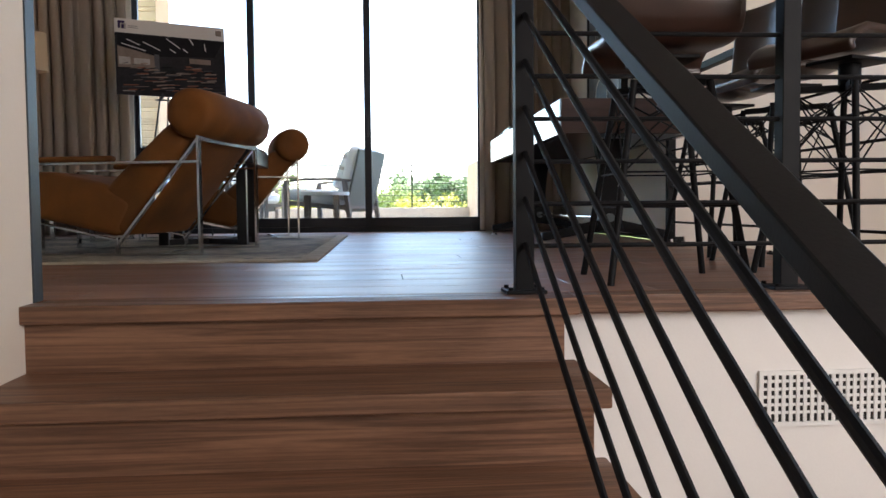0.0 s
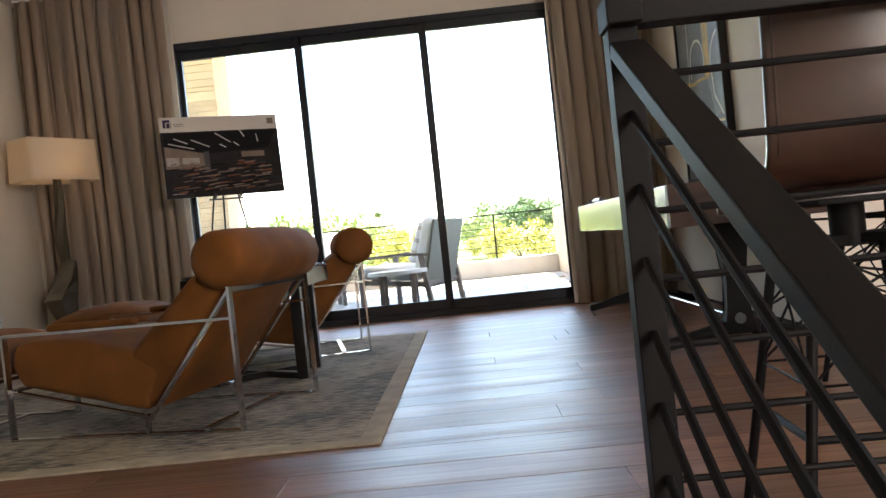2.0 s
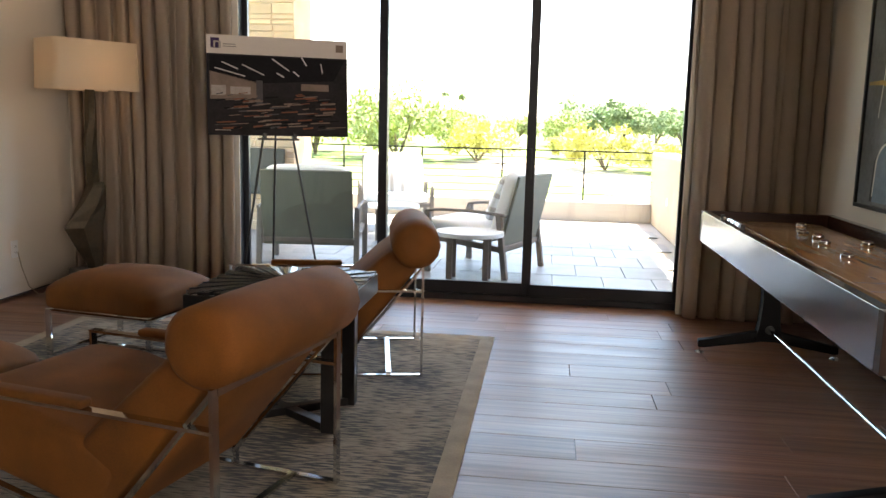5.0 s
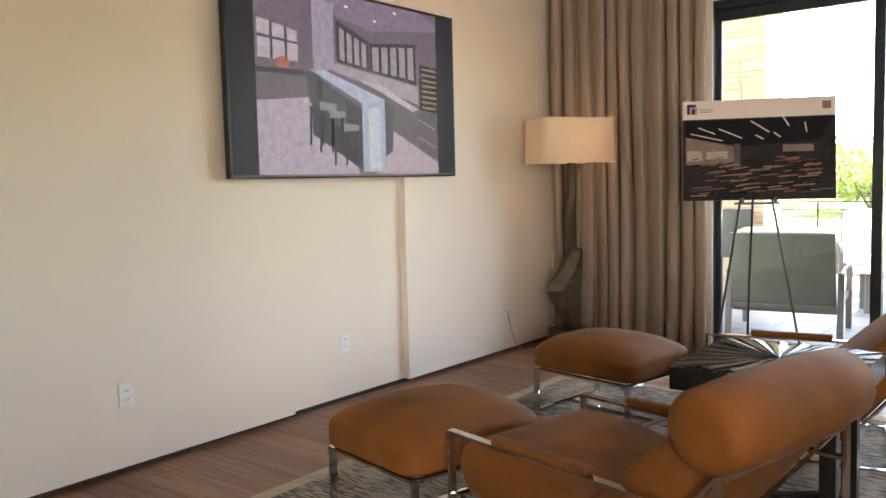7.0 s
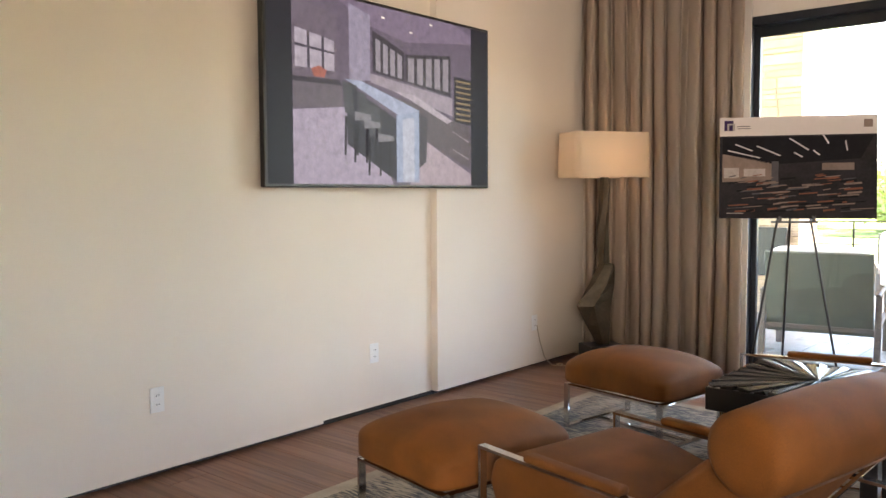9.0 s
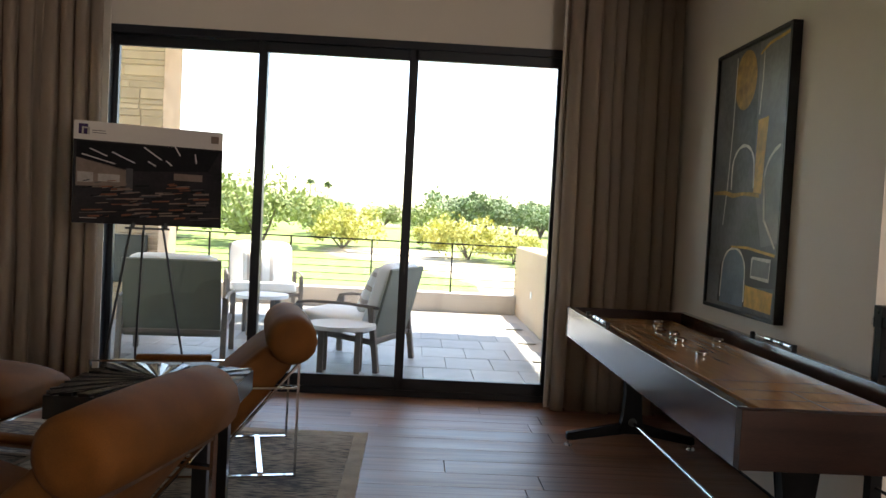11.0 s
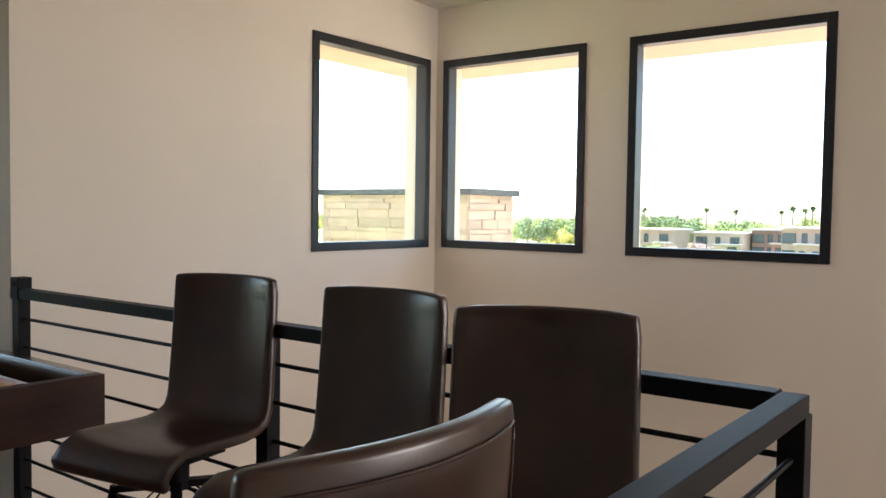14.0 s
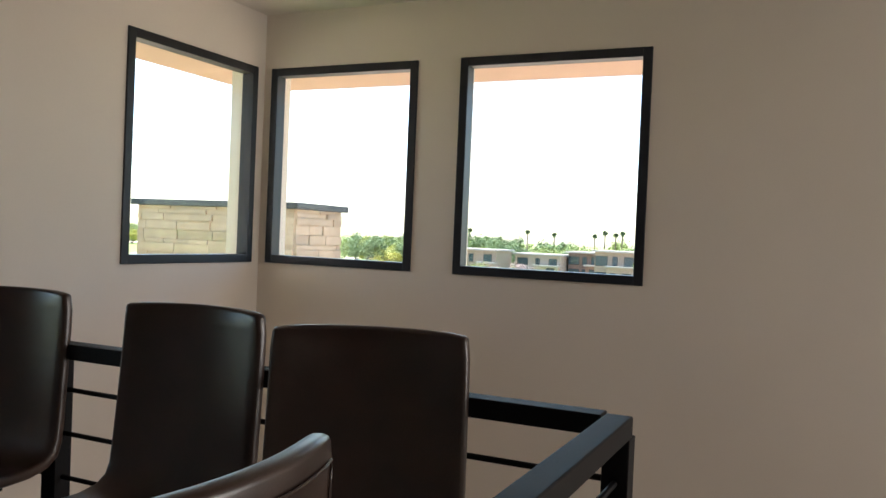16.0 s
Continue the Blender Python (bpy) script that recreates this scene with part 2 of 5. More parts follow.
def bar(bm, a, b, w, h, bevel=0.0, up=(0, 0, 1)):
    """A straight flat bar from a to b, w wide and h high."""
    a, b = Vector(a), Vector(b)
    d = (b - a).normalized()
    u = Vector(up)
    side = d.cross(u)
    side = side.normalized() if side.length > 1e-6 else Vector((1, 0, 0))
    top = side.cross(d).normalized()
    vs = [bm.verts.new(p + side * (w / 2 * i) + top * (h / 2 * j)) for p in (a, b) for i, j in ((-1, -1), (1, -1), (1, 1), (-1, 1))]
    fs = [bm.faces.new([vs[i] for i in q]) for q in ((0, 1, 2, 3), (7, 6, 5, 4), (0, 4, 5, 1), (1, 5, 6, 2), (2, 6, 7, 3), (3, 7, 4, 0))]
    if bevel:
        bmesh.ops.bevel(bm, geom=list({e for f in fs for e in f.edges}), offset=bevel, segments=2, affect="EDGES", profile=0.5)


def tube(bm, pts, r, n=8):
    rings = []
    pts = [Vector(p) for p in pts]
    for i, p in enumerate(pts):
        d = (pts[min(i + 1, len(pts) - 1)] - pts[max(i - 1, 0)]).normalized()
        q = d.to_track_quat("Z", "Y")
        rings.append([bm.verts.new(p + q @ Vector((r * math.cos(k * math.tau / n), r * math.sin(k * math.tau / n), 0))) for k in range(n)])
    for u, v in zip(rings, rings[1:]):
        for k in range(n):
            bm.faces.new((u[k], u[(k + 1) % n], v[(k + 1) % n], v[k]))
    bm.faces.new(rings[0][::-1])
    bm.faces.new(rings[-1])


def prism(bm, profile, y0, y1, bevel=0.0, seg=3):
    """A profile of (x, z) drawn out along y."""
    a = [bm.verts.new((x, y0, z)) for x, z in profile]
    b = [bm.verts.new((x, y1, z)) for x, z in profile]
    n = len(profile)
    fs = [bm.faces.new(a), bm.faces.new(b[::-1])]
    fs += [bm.faces.new((a[i], b[i], b[(i + 1) % n], a[(i + 1) % n])) for i in range(n)]
    if bevel:
        bmesh.ops.bevel(bm, geom=list({e for f in fs for e in f.edges}), offset=bevel, segments=seg, affect="EDGES", profile=0.5)


def puff(bm, sx, sy, sz, m, crown=0.35, power=7.0, cuts=9, seat=None):
    """A stuffed cushion of that size about its middle."""
    bmesh.ops.create_cube(bm, size=2)
    bmesh.ops.subdivide_edges(bm, edges=bm.edges[:], cuts=cuts, use_grid_fill=True)
    for v in bm.verts:
        x, y, z = v.co
        k = (abs(x) ** power + abs(y) ** power + abs(z) ** power) ** (-1 / power)
        x, y, z = x * k, y * k, z * k
        e = max(abs(x), abs(y))
        if seat is None:
            z *= (1 - crown) + crown * (1 - e ** 3)
        elif z > 0:
            z *= 1 - crown * (abs(x) ** 2.4 + abs(y) ** 2.4) / 1.35
        else:
            z *= seat
        w = 0.006 * noise.noise(Vector((x * 2.3 + sx * 9, y * 2.3, z)))
        v.co = m @ Vector((x * sx / 2, y * sy / 2, z * sz / 2 + w))


def finish(name, bm, mat, smooth=False):
    bmesh.ops.recalc_face_normals(bm, faces=bm.faces)
    me = bpy.data.meshes.new(name)
    bm.to_mesh(me)
    bm.free()
    if mat:
        me.materials.append(mat)
    if smooth:
        for p in me.polygons:
            p.use_smooth = True
        if smooth != "all":
            me.set_sharp_from_angle(angle=radians(38))
    return me


def part(name, bm, mat, parent=None, label="", smooth=False):
    ob = new(name, finish(name, bm, mat, smooth))
    if parent:
        ob.parent = parent
    return tagged(ob, label)


def base(name, m, label, category, group=""):
    ob = new(name)
    ob.matrix_world = m
    return tagged(ob, label, category, group)


def solid(name, mat, label, category, *boxes, bevel=0.0, kind="structure", parent=None):
    bm = bmesh.new()
    for b in boxes:
        box(bm, *b, bevel=bevel)
    return tagged(part(name, bm, mat, parent), label, category, kind=kind)


def flat(bm, pts):
    bm.faces.new([bm.verts.new(p) for p in pts])


# ---- plan ----
WX, EX = -3.55, 2.07          # wall with the screen, wall with the painting
NY = 8.33                     # inner face of the wall with the sliding door
DX0, DX1, DZ = -2.17, 1.26, 2.66
VX, VY = 4.88, 5.46           # corner of the stairwell with the windows
NOSE = 2.31                   # top edge of the stairs
RISE, GOING = 0.17, 0.30
HI, LO, DOWN = 3.15, 2.75, -3.0

solid("wall_north", M_WALL, "warm white painted wall round the sliding door", "wall",
      (WX - 0.2, DX0, NY, NY + 0.2, -0.2, HI), (DX1, EX + 0.25, NY, NY + 0.2, -0.2, HI), (DX0, DX1, NY, NY + 0.2, DZ, HI))
solid("wall_west", M_WALL, "warm white painted wall in three stepped panels", "wall",
      (WX - 0.2, WX, 2.2, 5.37, 0.03, HI), (WX - 0.2, WX - 0.045, 5.37, 6.40, 0.03, HI), (WX - 0.2, WX + 0.01, 6.40, NY, 0.03, HI))
solid("trim", M_DARK, "recessed dark shadow gap at the wall's foot", "baseboard", (WX - 0.2, WX - 0.06, 2.2, NY, 0, 0.03))
solid("wall_east", M_WALL, "warm white painted wall behind the shuffleboard", "wall", (EX, EX + 0.25, VY, NY, 0.03, HI))
solid("baseboard", M_DARK, "recessed dark shadow gap under the east wall", "baseboard", (EX + 0.03, EX + 0.24, VY + 0.02, NY, 0, 0.03))
W1 = (3.73, 4.80)
W2 = (4.345, 5.40)
W3 = (2.98, 4.07)
WZ = (1.155, 2.40)
solid("wall_window_north", M_WALL, "warm white stairwell wall with one corner window", "wall",
      (EX + 0.25, W1[0], VY, VY + 0.2, DOWN, HI), (W1[1], VX + 0.2, VY, VY + 0.2, DOWN, HI),
      (W1[0], W1[1], VY, VY + 0.2, DOWN, WZ[0]), (W1[0], W1[1], VY, VY + 0.2, WZ[1], HI), (EX, EX + 0.25, VY, VY + 0.2, DOWN, -0.2), (EX + 0.131, EX + 0.25, VY, VY + 0.1, -0.2, 0.03))
solid("wall_window_east", M_WALL, "warm white stairwell wall with two windows", "wall",
      (VX, VX + 0.2, W2[1], VY, DOWN, HI), (VX, VX + 0.2, W3[1], W2[0], DOWN, HI), (VX, VX + 0.2, -2.7, W3[0], DOWN, HI),
      (VX, VX + 0.2, W2[0], W2[1], DOWN, WZ[0]), (VX, VX + 0.2, W2[0], W2[1], WZ[1], HI),
      (VX, VX + 0.2, W3[0], W3[1], DOWN, WZ[0]), (VX, VX + 0.2, W3[0], W3[1], WZ[1], HI))
solid("ceiling", M_CEIL, "plain pale painted ceiling", "ceiling",
      (WX - 0.2, EX + 0.1, -2.7, NY + 0.2, HI, HI + 0.2), (EX + 0.1, VX + 0.2, -2.7, VY + 0.2, LO, HI + 0.2), (EX + 0.1, EX + 0.25, VY + 0.2, NY + 0.2, HI, HI + 0.2))
solid("wall_south", M_WALL, "plain warm white wall at the back of the stairwell", "wall", (-0.95, VX, -2.7, -2.5, DOWN, HI))
solid("wall_loft_south", M_WALL, "plain warm white wall beside the stairs", "wall", (WX - 0.2, -0.95, 2.2, 2.461, -0.2, HI))
solid("floor_lower", M_PLANK, "brown wood floor of the lower landing", "floor", (-0.95, VX, -2.7, VY, DOWN - 0.2, DOWN))
solid("wall_under_loft", M_WHITE, "white wall below the loft edge", "wall", (0.70, EX + 0.11, 2.42, 2.56, DOWN, -0.052))
solid("wall_under_floor", M_WHITE, "white wall below the open side of the loft", "wall", (EX - 0.03, EX + 0.11, 2.56, VY, DOWN, -0.052))
solid("wall_behind_stairs", M_WHITE, "plain white wall closing the stairs below the loft", "wall", (-0.95, 0.70, 2.42, 2.56, DOWN, -0.2))
# floor slab; the planks lie on it
floor = solid("floor", M_DARK, "wide brown wood plank floor of the loft", "floor",
              (WX - 0.2, EX + 0.13, 2.47, NY + 0.05, -0.2, -0.022))

# ---- stairs ----
stairs = base("stairs", pose(0, 0, 0), "brown wood stair flight with thick treads", "stairs")
stairs["kind"] = "structure"
for k in range(0, 11):
    y, z = NOSE - GOING * k, -RISE * k
    bm = bmesh.new()
    if k:
        box(bm, -0.665, 0.735, y, y + GOING + 0.055, z - 0.045, z, 0.004)
    else:
        box(bm, -0.685, 0.735, y, y + 0.09, z - 0.045, z, 0.004)
    part("tread", bm, M_TREAD, stairs)
    bm = bmesh.new()
    box(bm, -0.665, 0.70, y + 0.028, y + 0.05, z - RISE, z - 0.045)
    part("riser", bm, M_TREAD, stairs)
bm = bmesh.new()
prism(bm, [(NOSE + 0.05, -0.24), (NOSE + 0.09, -0.24), (NOSE + 0.09, -0.5), (NOSE - 10 * GOING, -10 * RISE - 0.5), (NOSE - 10 * GOING, -10 * RISE - 0.24)], 0.0, 1.345)
st = part("stringer", bm, M_WHITE, stairs, "white painted stair side")
st.matrix_world = Matrix(((0, -1, 0, 0.685), (1, 0, 0, 0), (0, 0, 1, 0), (0, 0, 0, 1)))
# edge board along the loft rim
solid("trim", M_TREAD, "brown wood edge board along the loft rim", "trim", (0.735, EX + 0.13, NOSE + 0.055, NOSE + 0.15, -0.05, 0.0), (-0.65, 0.735, NOSE + 0.09, NOSE + 0.15, -0.05, 0.0), bevel=0.004)
solid("wall_stair_west", M_WALL, "warm white wall beside the stairs", "wall", (-0.95, -0.66, -2.5, 2.392, DOWN, 1.325))
solid("wall_stair_upper", M_PANEL, "dark bronze panel above the stair wall", "panel", (-0.93, -0.72, -2.5, 2.448, 1.38, HI))
bm = bmesh.new()
box(bm, -0.715, -0.655, -2.5, 2.392, 1.325, 1.379, 0.003)
tagged(part("wall_cap", bm, M_STEEL), "blackened steel cap bar on the stair wall", "trim", kind="structure")
bm = bmesh.new()
box(bm, -0.705, -0.657, 2.395, 2.452, 0.0, HI, 0.002)
tagged(part("steel_post", bm, M_STEEL), "blackened steel post from floor to ceiling", "post", kind="structure")

solid("trim", M_LINING, "thin pale edge strip on the dark panel", "trim", (-0.719, -0.7175, 2.352, 2.356, 1.38, HI))

# ---- sliding door ----
door = base("door_1", pose(0, 0, 0), "dark bronze three-panel sliding glass door, closed", "sliding door")
door["kind"] = "structure"
bm = bmesh.new()
box(bm, DX0, DX1, NY - 0.03, NY + 0.14, 0.0, 0.05, 0.003)
box(bm, DX0, DX1, NY - 0.03, NY + 0.14, DZ - 0.06, DZ, 0.003)
box(bm, DX0, DX0 + 0.04, NY - 0.03, NY + 0.14, 0.05, DZ - 0.06, 0.003)
box(bm, DX1 - 0.04, DX1, NY - 0.03, NY + 0.14, 0.05, DZ - 0.06, 0.003)
part("door_frame", bm, M_ALU, door)
for i, (a, b, yy) in enumerate(((-2.13, -0.985, 0.085), (-1.05, 0.135, 0.03), (0.068, 1.22, 0.0))):
    bm = bmesh.new()
    y = NY + yy - 0.02
    s = 0.045 if i else 0.04
    e = 0.067
    for q in ((a, a + (e if i else 0.04), 0.05, DZ - 0.06), (b - (e if i < 2 else 0.04), b, 0.05, DZ - 0.06)):
        box(bm, q[0], q[1], y, y + s, q[2], q[3], 0.002)
    box(bm, a + 0.04, b - 0.04, y, y + s, 0.05, 0.14, 0.002)
    box(bm, a + 0.04, b - 0.04, y, y + s, DZ - 0.135, DZ - 0.06, 0.002)
    leaf = part("sliding_panel", bm, M_ALU, door)
    bm = bmesh.new()
    box(bm, a + 0.03, b - 0.03, y + 0.018, y + 0.026, 0.13, DZ - 0.13)
    part("pane", bm, M_GLASS, leaf, "clear glass pane").visible_shadow = False
bm = bmesh.new()
box(bm, 0.085, 0.11, NY - 0.045, NY - 0.02, 0.93, 1.16, 0.004)
part("door_handle", bm, M_ALU, door)


def window(name, m, w, z0, z1, label):
    """A fixed window in a wall that runs along x, its inner face at y = 0, w wide."""
    win = base(name, m, label, "window")
    win["kind"] = "structure"
    bm = bmesh.new()
    f = 0.05
    for b in ((0, f, z0, z1), (w - f, w, z0, z1), (f, w - f, z0, z0 + f), (f, w - f, z1 - f, z1)):
        box(bm, b[0], b[1], -0.012, 0.075, b[2], b[3], 0.003)
    fr = part("window_frame", bm, M_ALU, win)
    bm = bmesh.new()
    box(bm, f - 0.01, w - f + 0.01, 0.035, 0.043, z0 + f - 0.01, z1 - f + 0.01)
    part("pane", bm, M_GLASS, fr, "clear glass pane").visible_shadow = False


window("window_1", pose(W1[0], VY, 0), W1[1] - W1[0], *WZ, "dark framed fixed window at the stairwell corner")
window("window_2", pose(VX, W2[1], 0, 0, 0, -90), W2[1] - W2[0], *WZ, "dark framed narrow fixed window beside the corner")
window("window_3", pose(VX, W3[1], 0, 0, 0, -90), W3[1] - W3[0], *WZ, "dark framed fixed window over distant houses")
solid("eaves", M_EAVES, "tan stucco roof eaves outside the windows", "eaves", (2.4, VX + 1.2, VY + 0.2, VY + 1.0, 2.50, 2.75), (VX + 0.2, VX + 1.2, -2.7, VY + 0.2, 2.50, 2.75))

# ---- guard rails ----
RY, RX, RZ = 2.456, 2.095, 1.055
PX = 0.614


def guard(name, a, b, posts, label):
    """A level guard rail from a to b, with posts at the given shares of its length."""
    a, b = Vector(a), Vector(b)
    g = base(name, pose(0, 0, 0), label, "railing")
    bm = bmesh.new()
    d = (b - a).normalized()
    bar(bm, a + Vector((0, 0, RZ - 0.02)), b + Vector((0, 0, RZ - 0.02)), 0.05, 0.04, 0.003)
    part("top_rail", bm, M_RAIL, g)
    for k in range(8):
        z = 0.932 - 0.115 * k
        bm = bmesh.new()
        rod(bm, a + Vector((0, 0, z)), b + Vector((0, 0, z)), 0.0065, n=8)
        part("rail_rod", bm, M_RAIL, g, smooth=True)
    for s in posts:
        p = a.lerp(b, s)
        bm = bmesh.new()
        box(bm, p.x - 0.025, p.x + 0.025, p.y - 0.025, p.y + 0.025, 0, RZ - 0.04, 0.002)
        post = part("post", bm, M_RAIL, g)
        bm = bmesh.new()
        box(bm, p.x - 0.055, p.x + 0.055, p.y - 0.055, p.y + 0.055, 0, 0.010, 0.002)
        for i in (-1, 1):
            for j in (-1, 1):
                rod(bm, (p.x + i * 0.042, p.y + j * 0.042, 0.009), (p.x + i * 0.042, p.y + j * 0.042, 0.018), 0.007, n=6)
        part("base_plate", bm, M_RAIL, post)
    return g


guard("guard_rail", (PX, RY, 0), (RX, RY, 0), (0.0, 0.5, 1.0), "black steel guard rail with thin horizontal rods along the loft edge")
side = guard("guard_rail", (RX, RY + 0.03, 0), (RX, VY + 0.02, 0), (0.482, 0.983), "black steel guard rail with thin horizontal rods beside the bar stools")
bm = bmesh.new()
box(bm, RX - 0.03, RX + 0.03, VY - 0.06, VY, RZ - 0.045, RZ + 0.045, 0.003)
rod(bm, (RX - 0.034, VY - 0.03, RZ + 0.02), (RX - 0.028, VY - 0.03, RZ + 0.02), 0.010, n=8)
part("wall_bracket", bm, M_RAIL, side)

hand = base("stair_rail", pose(0, 0, 0), "black steel stair rail with sloping rods and a flat handrail", "railing")
slope = 0.528
HZ = 0.942
Y2 = -0.7
bm = bmesh.new()
box(bm, PX - 0.031, PX + 0.028, RY - 0.06, RY + 0.027, RZ - 0.043, RZ + 0.006, 0.003)
part("post_cap", bm, M_RAIL, hand)
bm = bmesh.new()
bar(bm, (PX, RY - 0.045, HZ + 0.03), (PX, Y2, HZ + 0.03 - slope * (RY - 0.045 - Y2)), 0.057, 0.028, 0.003)
part("handrail", bm, M_RAIL, hand)
for k in range(7):
    z = 0.866 - 0.122 * k
    bm = bmesh.new()
    rod(bm, (PX, RY - 0.03, z), (PX, Y2, z - slope * (RY - 0.03 - Y2)), 0.0075, n=8)
    part("rail_rod", bm, M_RAIL, hand, smooth=True)
bm = bmesh.new()
box(bm, PX - 0.024, PX + 0.024, Y2 - 0.02, Y2 + 0.028, -RISE * 10, HZ - slope * (RY - Y2), 0.002)
part("post", bm, M_RAIL, hand)

# recessed light in the stairwell ceiling
spot = base("recessed_light", pose(4.56, 4.52, LO), "small round recessed ceiling light, lit warm", "ceiling light")
bm = bmesh.new()
prev = [[bm.verts.new((r * math.cos(k * math.tau / 24), r * math.sin(k * math.tau / 24), z)) for k in range(24)] for r, z in ((0.075, -0.001), (0.075, -0.006), (0.058, -0.008), (0.058, -0.001))]
for u, v in zip(prev, prev[1:]):
    for k in range(24):
        bm.faces.new((u[k], u[(k + 1) % 24], v[(k + 1) % 24], v[k]))
part("trim_ring", bm, M_PLATE, spot, smooth=True)
bm = bmesh.new()
rod(bm, (0, 0, -0.005), (0, 0, -0.001), 0.057, n=24)
part("lens", bm, glowing("warm downlight", (1.0, 0.80, 0.45), 0.8), spot, "lit warm lens")

# wall grille below the loft edge
vent = base("wall_vent", pose(1.262, 2.418, -0.380), "white metal return air grille set in the wall", "vent")
bm = bmesh.new()
for b in ((0, 0.40, 0, 0.012), (0, 0.40, 0.143, 0.155), (0, 0.012, 0.012, 0.143), (0.388, 0.40, 0.012, 0.143)):
    box(bm, b[0], b[1], -0.008, 0.0, b[2], b[3])
part("frame", bm, M_PLATE, vent)
bm = bmesh.new()
box(bm, 0.012, 0.388, -0.0015, 0.0, 0.012, 0.143)
part("backing", bm, M_DARK, vent)
for i in range(18):
    bm = bmesh.new()
    x = 0.025 + i * 0.0205
    box(bm, x, x + 0.010, -0.006, -0.0015, 0.012, 0.143)
    part("slat", bm, M_PLATE, vent)
for i in range(5):
    bm = bmesh.new()
    box(bm, 0.012, 0.388, -0.0045, -0.0015, 0.034 + i * 0.022, 0.042 + i * 0.022)
    part("crossbar", bm, M_PLATE, vent)


# ---- curtains ----
def curtain(name, x0, x1, yc, folds, seed, label, lead):
    rnd = random.Random(seed)
    ph = [rnd.uniform(-0.5, 0.5) for _ in range(8)]
    bm = bmesh.new()
    nx, nz = folds * 14, 14
    grid = []
    for j in range(nz + 1):
        z = 0.012 + (HI - 0.03) * j / nz
        row = []
        for i in range(nx + 1):
            u = i / nx
            a = folds * u * math.tau + 1.1 * math.sin(2.3 * u * math.tau + ph[0]) + 0.25 * math.sin(z * 1.3 + u * 9 + ph[1])
            amp = 0.062 * (0.62 + 0.38 * math.sin(u * 17 + ph[2])) * (1.12 - 0.09 * z)
            y = yc + amp * math.sin(a) + 0.018 * math.sin(2 * a + ph[3]) + 0.012 * math.sin(z * 2 + u * 21)
            x = x0 + (x1 - x0) * u - 0.022 * math.sin(2 * a) + 0.014 * math.cos(a) + 0.008 * math.sin(z * 1.7 + ph[4])
            row.append(bm.verts.new((x, y, z)))
        grid.append(row)
    for j in range(nz):
        for i in range(nx):
            bm.faces.new((grid[j][i], grid[j][i + 1], grid[j + 1][i + 1], grid[j + 1][i]))
    bmesh.ops.solidify(bm, geom=bm.faces[:], thickness=0.004)
    c = base(name, pose(0, 0, 0), label, "curtain")
    part("panel", bm, M_CURTAIN, c, smooth="all")
    bm = bmesh.new()
    box(bm, lead[0], lead[1], yc + 0.035, yc + 0.05, 0.015, HI - 0.03, 0.006)
    part("lining", bm, M_LINING, c, "pale curtain lining at the leading edge")
    bm = bmesh.new()
    box(bm, x0, x1, yc - 0.02, yc + 0.02, HI - 0.018, HI, 0.002)
    part("curtain_track", bm, M_PLATE, c)


curtain("curtain", WX + 0.10, -2.12, 8.17, 11, 3, "long taupe linen curtain hanging in deep folds", (-2.15, -2.09))
curtain("curtain", 1.20, EX - 0.03, 8.07, 8, 5, "long taupe linen curtain gathered beside the door", (1.175, 1.22))

# ---- wall screen ----
tv = base("television", pose(WX + 0.085, 5.90, 1.975), "wall-mounted flat television showing a modern kitchen", "television")
TW, TH = 0.985, 0.555
bm = bmesh.new()
box(bm, -0.045, -0.004, -TW, TW, -TH, TH, 0.006)
part("body", bm, M_BLACKFRAME, tv)
bm = bmesh.new()
box(bm, -0.09, -0.045, -0.35, 0.35, -0.2, 0.2, 0.004)
part("wall_mount", bm, M_STEEL, tv)


def screen_patch(layer, color, strength, *pts):
    """Flat shape on the screen; u runs along the screen, v down, both 0 to 1."""
    bm = bmesh.new()
    flat(bm, [(-0.002 + 0.0006 * layer, -TW + 0.02 + u * (2 * TW - 0.04), TH - 0.02 - v * (2 * TH - 0.04)) for u, v in pts])
    me = finish("picture_patch", bm, glowing("screen light", color, strength, 0.30))
    ob = new("picture_patch", me)
    ob.parent = tv


G = 0.038
screen_patch(0, (0.030, 0.034, 0.050), G, (0, 0), (1, 0), (1, 1), (0, 1))
screen_patch(1, (0.20, 0.17, 0.24), G, (0.09, 0), (0.905, 0), (0.905, 1), (0.09, 1))
screen_patch(2, (0.30, 0.25, 0.36), G, (0.25, 0), (0.80, 0), (0.905, 0.05), (0.905, 0.10), (0.56, 0.17), (0.40, 0.12))
screen_patch(2, (0.52, 0.48, 0.62), G, (0.09, 0.62), (0.30, 0.58), (0.45, 0.80), (0.50, 1), (0.09, 1))
screen_patch(2, (0.55, 0.48, 0.55), G, (0.64, 0.72), (0.905, 0.93), (0.905, 1), (0.58, 1))
screen_patch(2, (0.22, 0.19, 0.25), G, (0.09, 0.05), (0.26, 0.10), (0.26, 0.45), (0.09, 0.46))
screen_patch(3, (0.58, 0.55, 0.66), G, (0.10, 0.20), (0.25, 0.24), (0.25, 0.40), (0.10, 0.40))
screen_patch(4, (0.12, 0.11, 0.15), G, (0.10, 0.28), (0.25, 0.30), (0.25, 0.31), (0.10, 0.295))
screen_patch(4, (0.12, 0.11, 0.15), G, (0.145, 0.21), (0.155, 0.212), (0.155, 0.40), (0.145, 0.40))
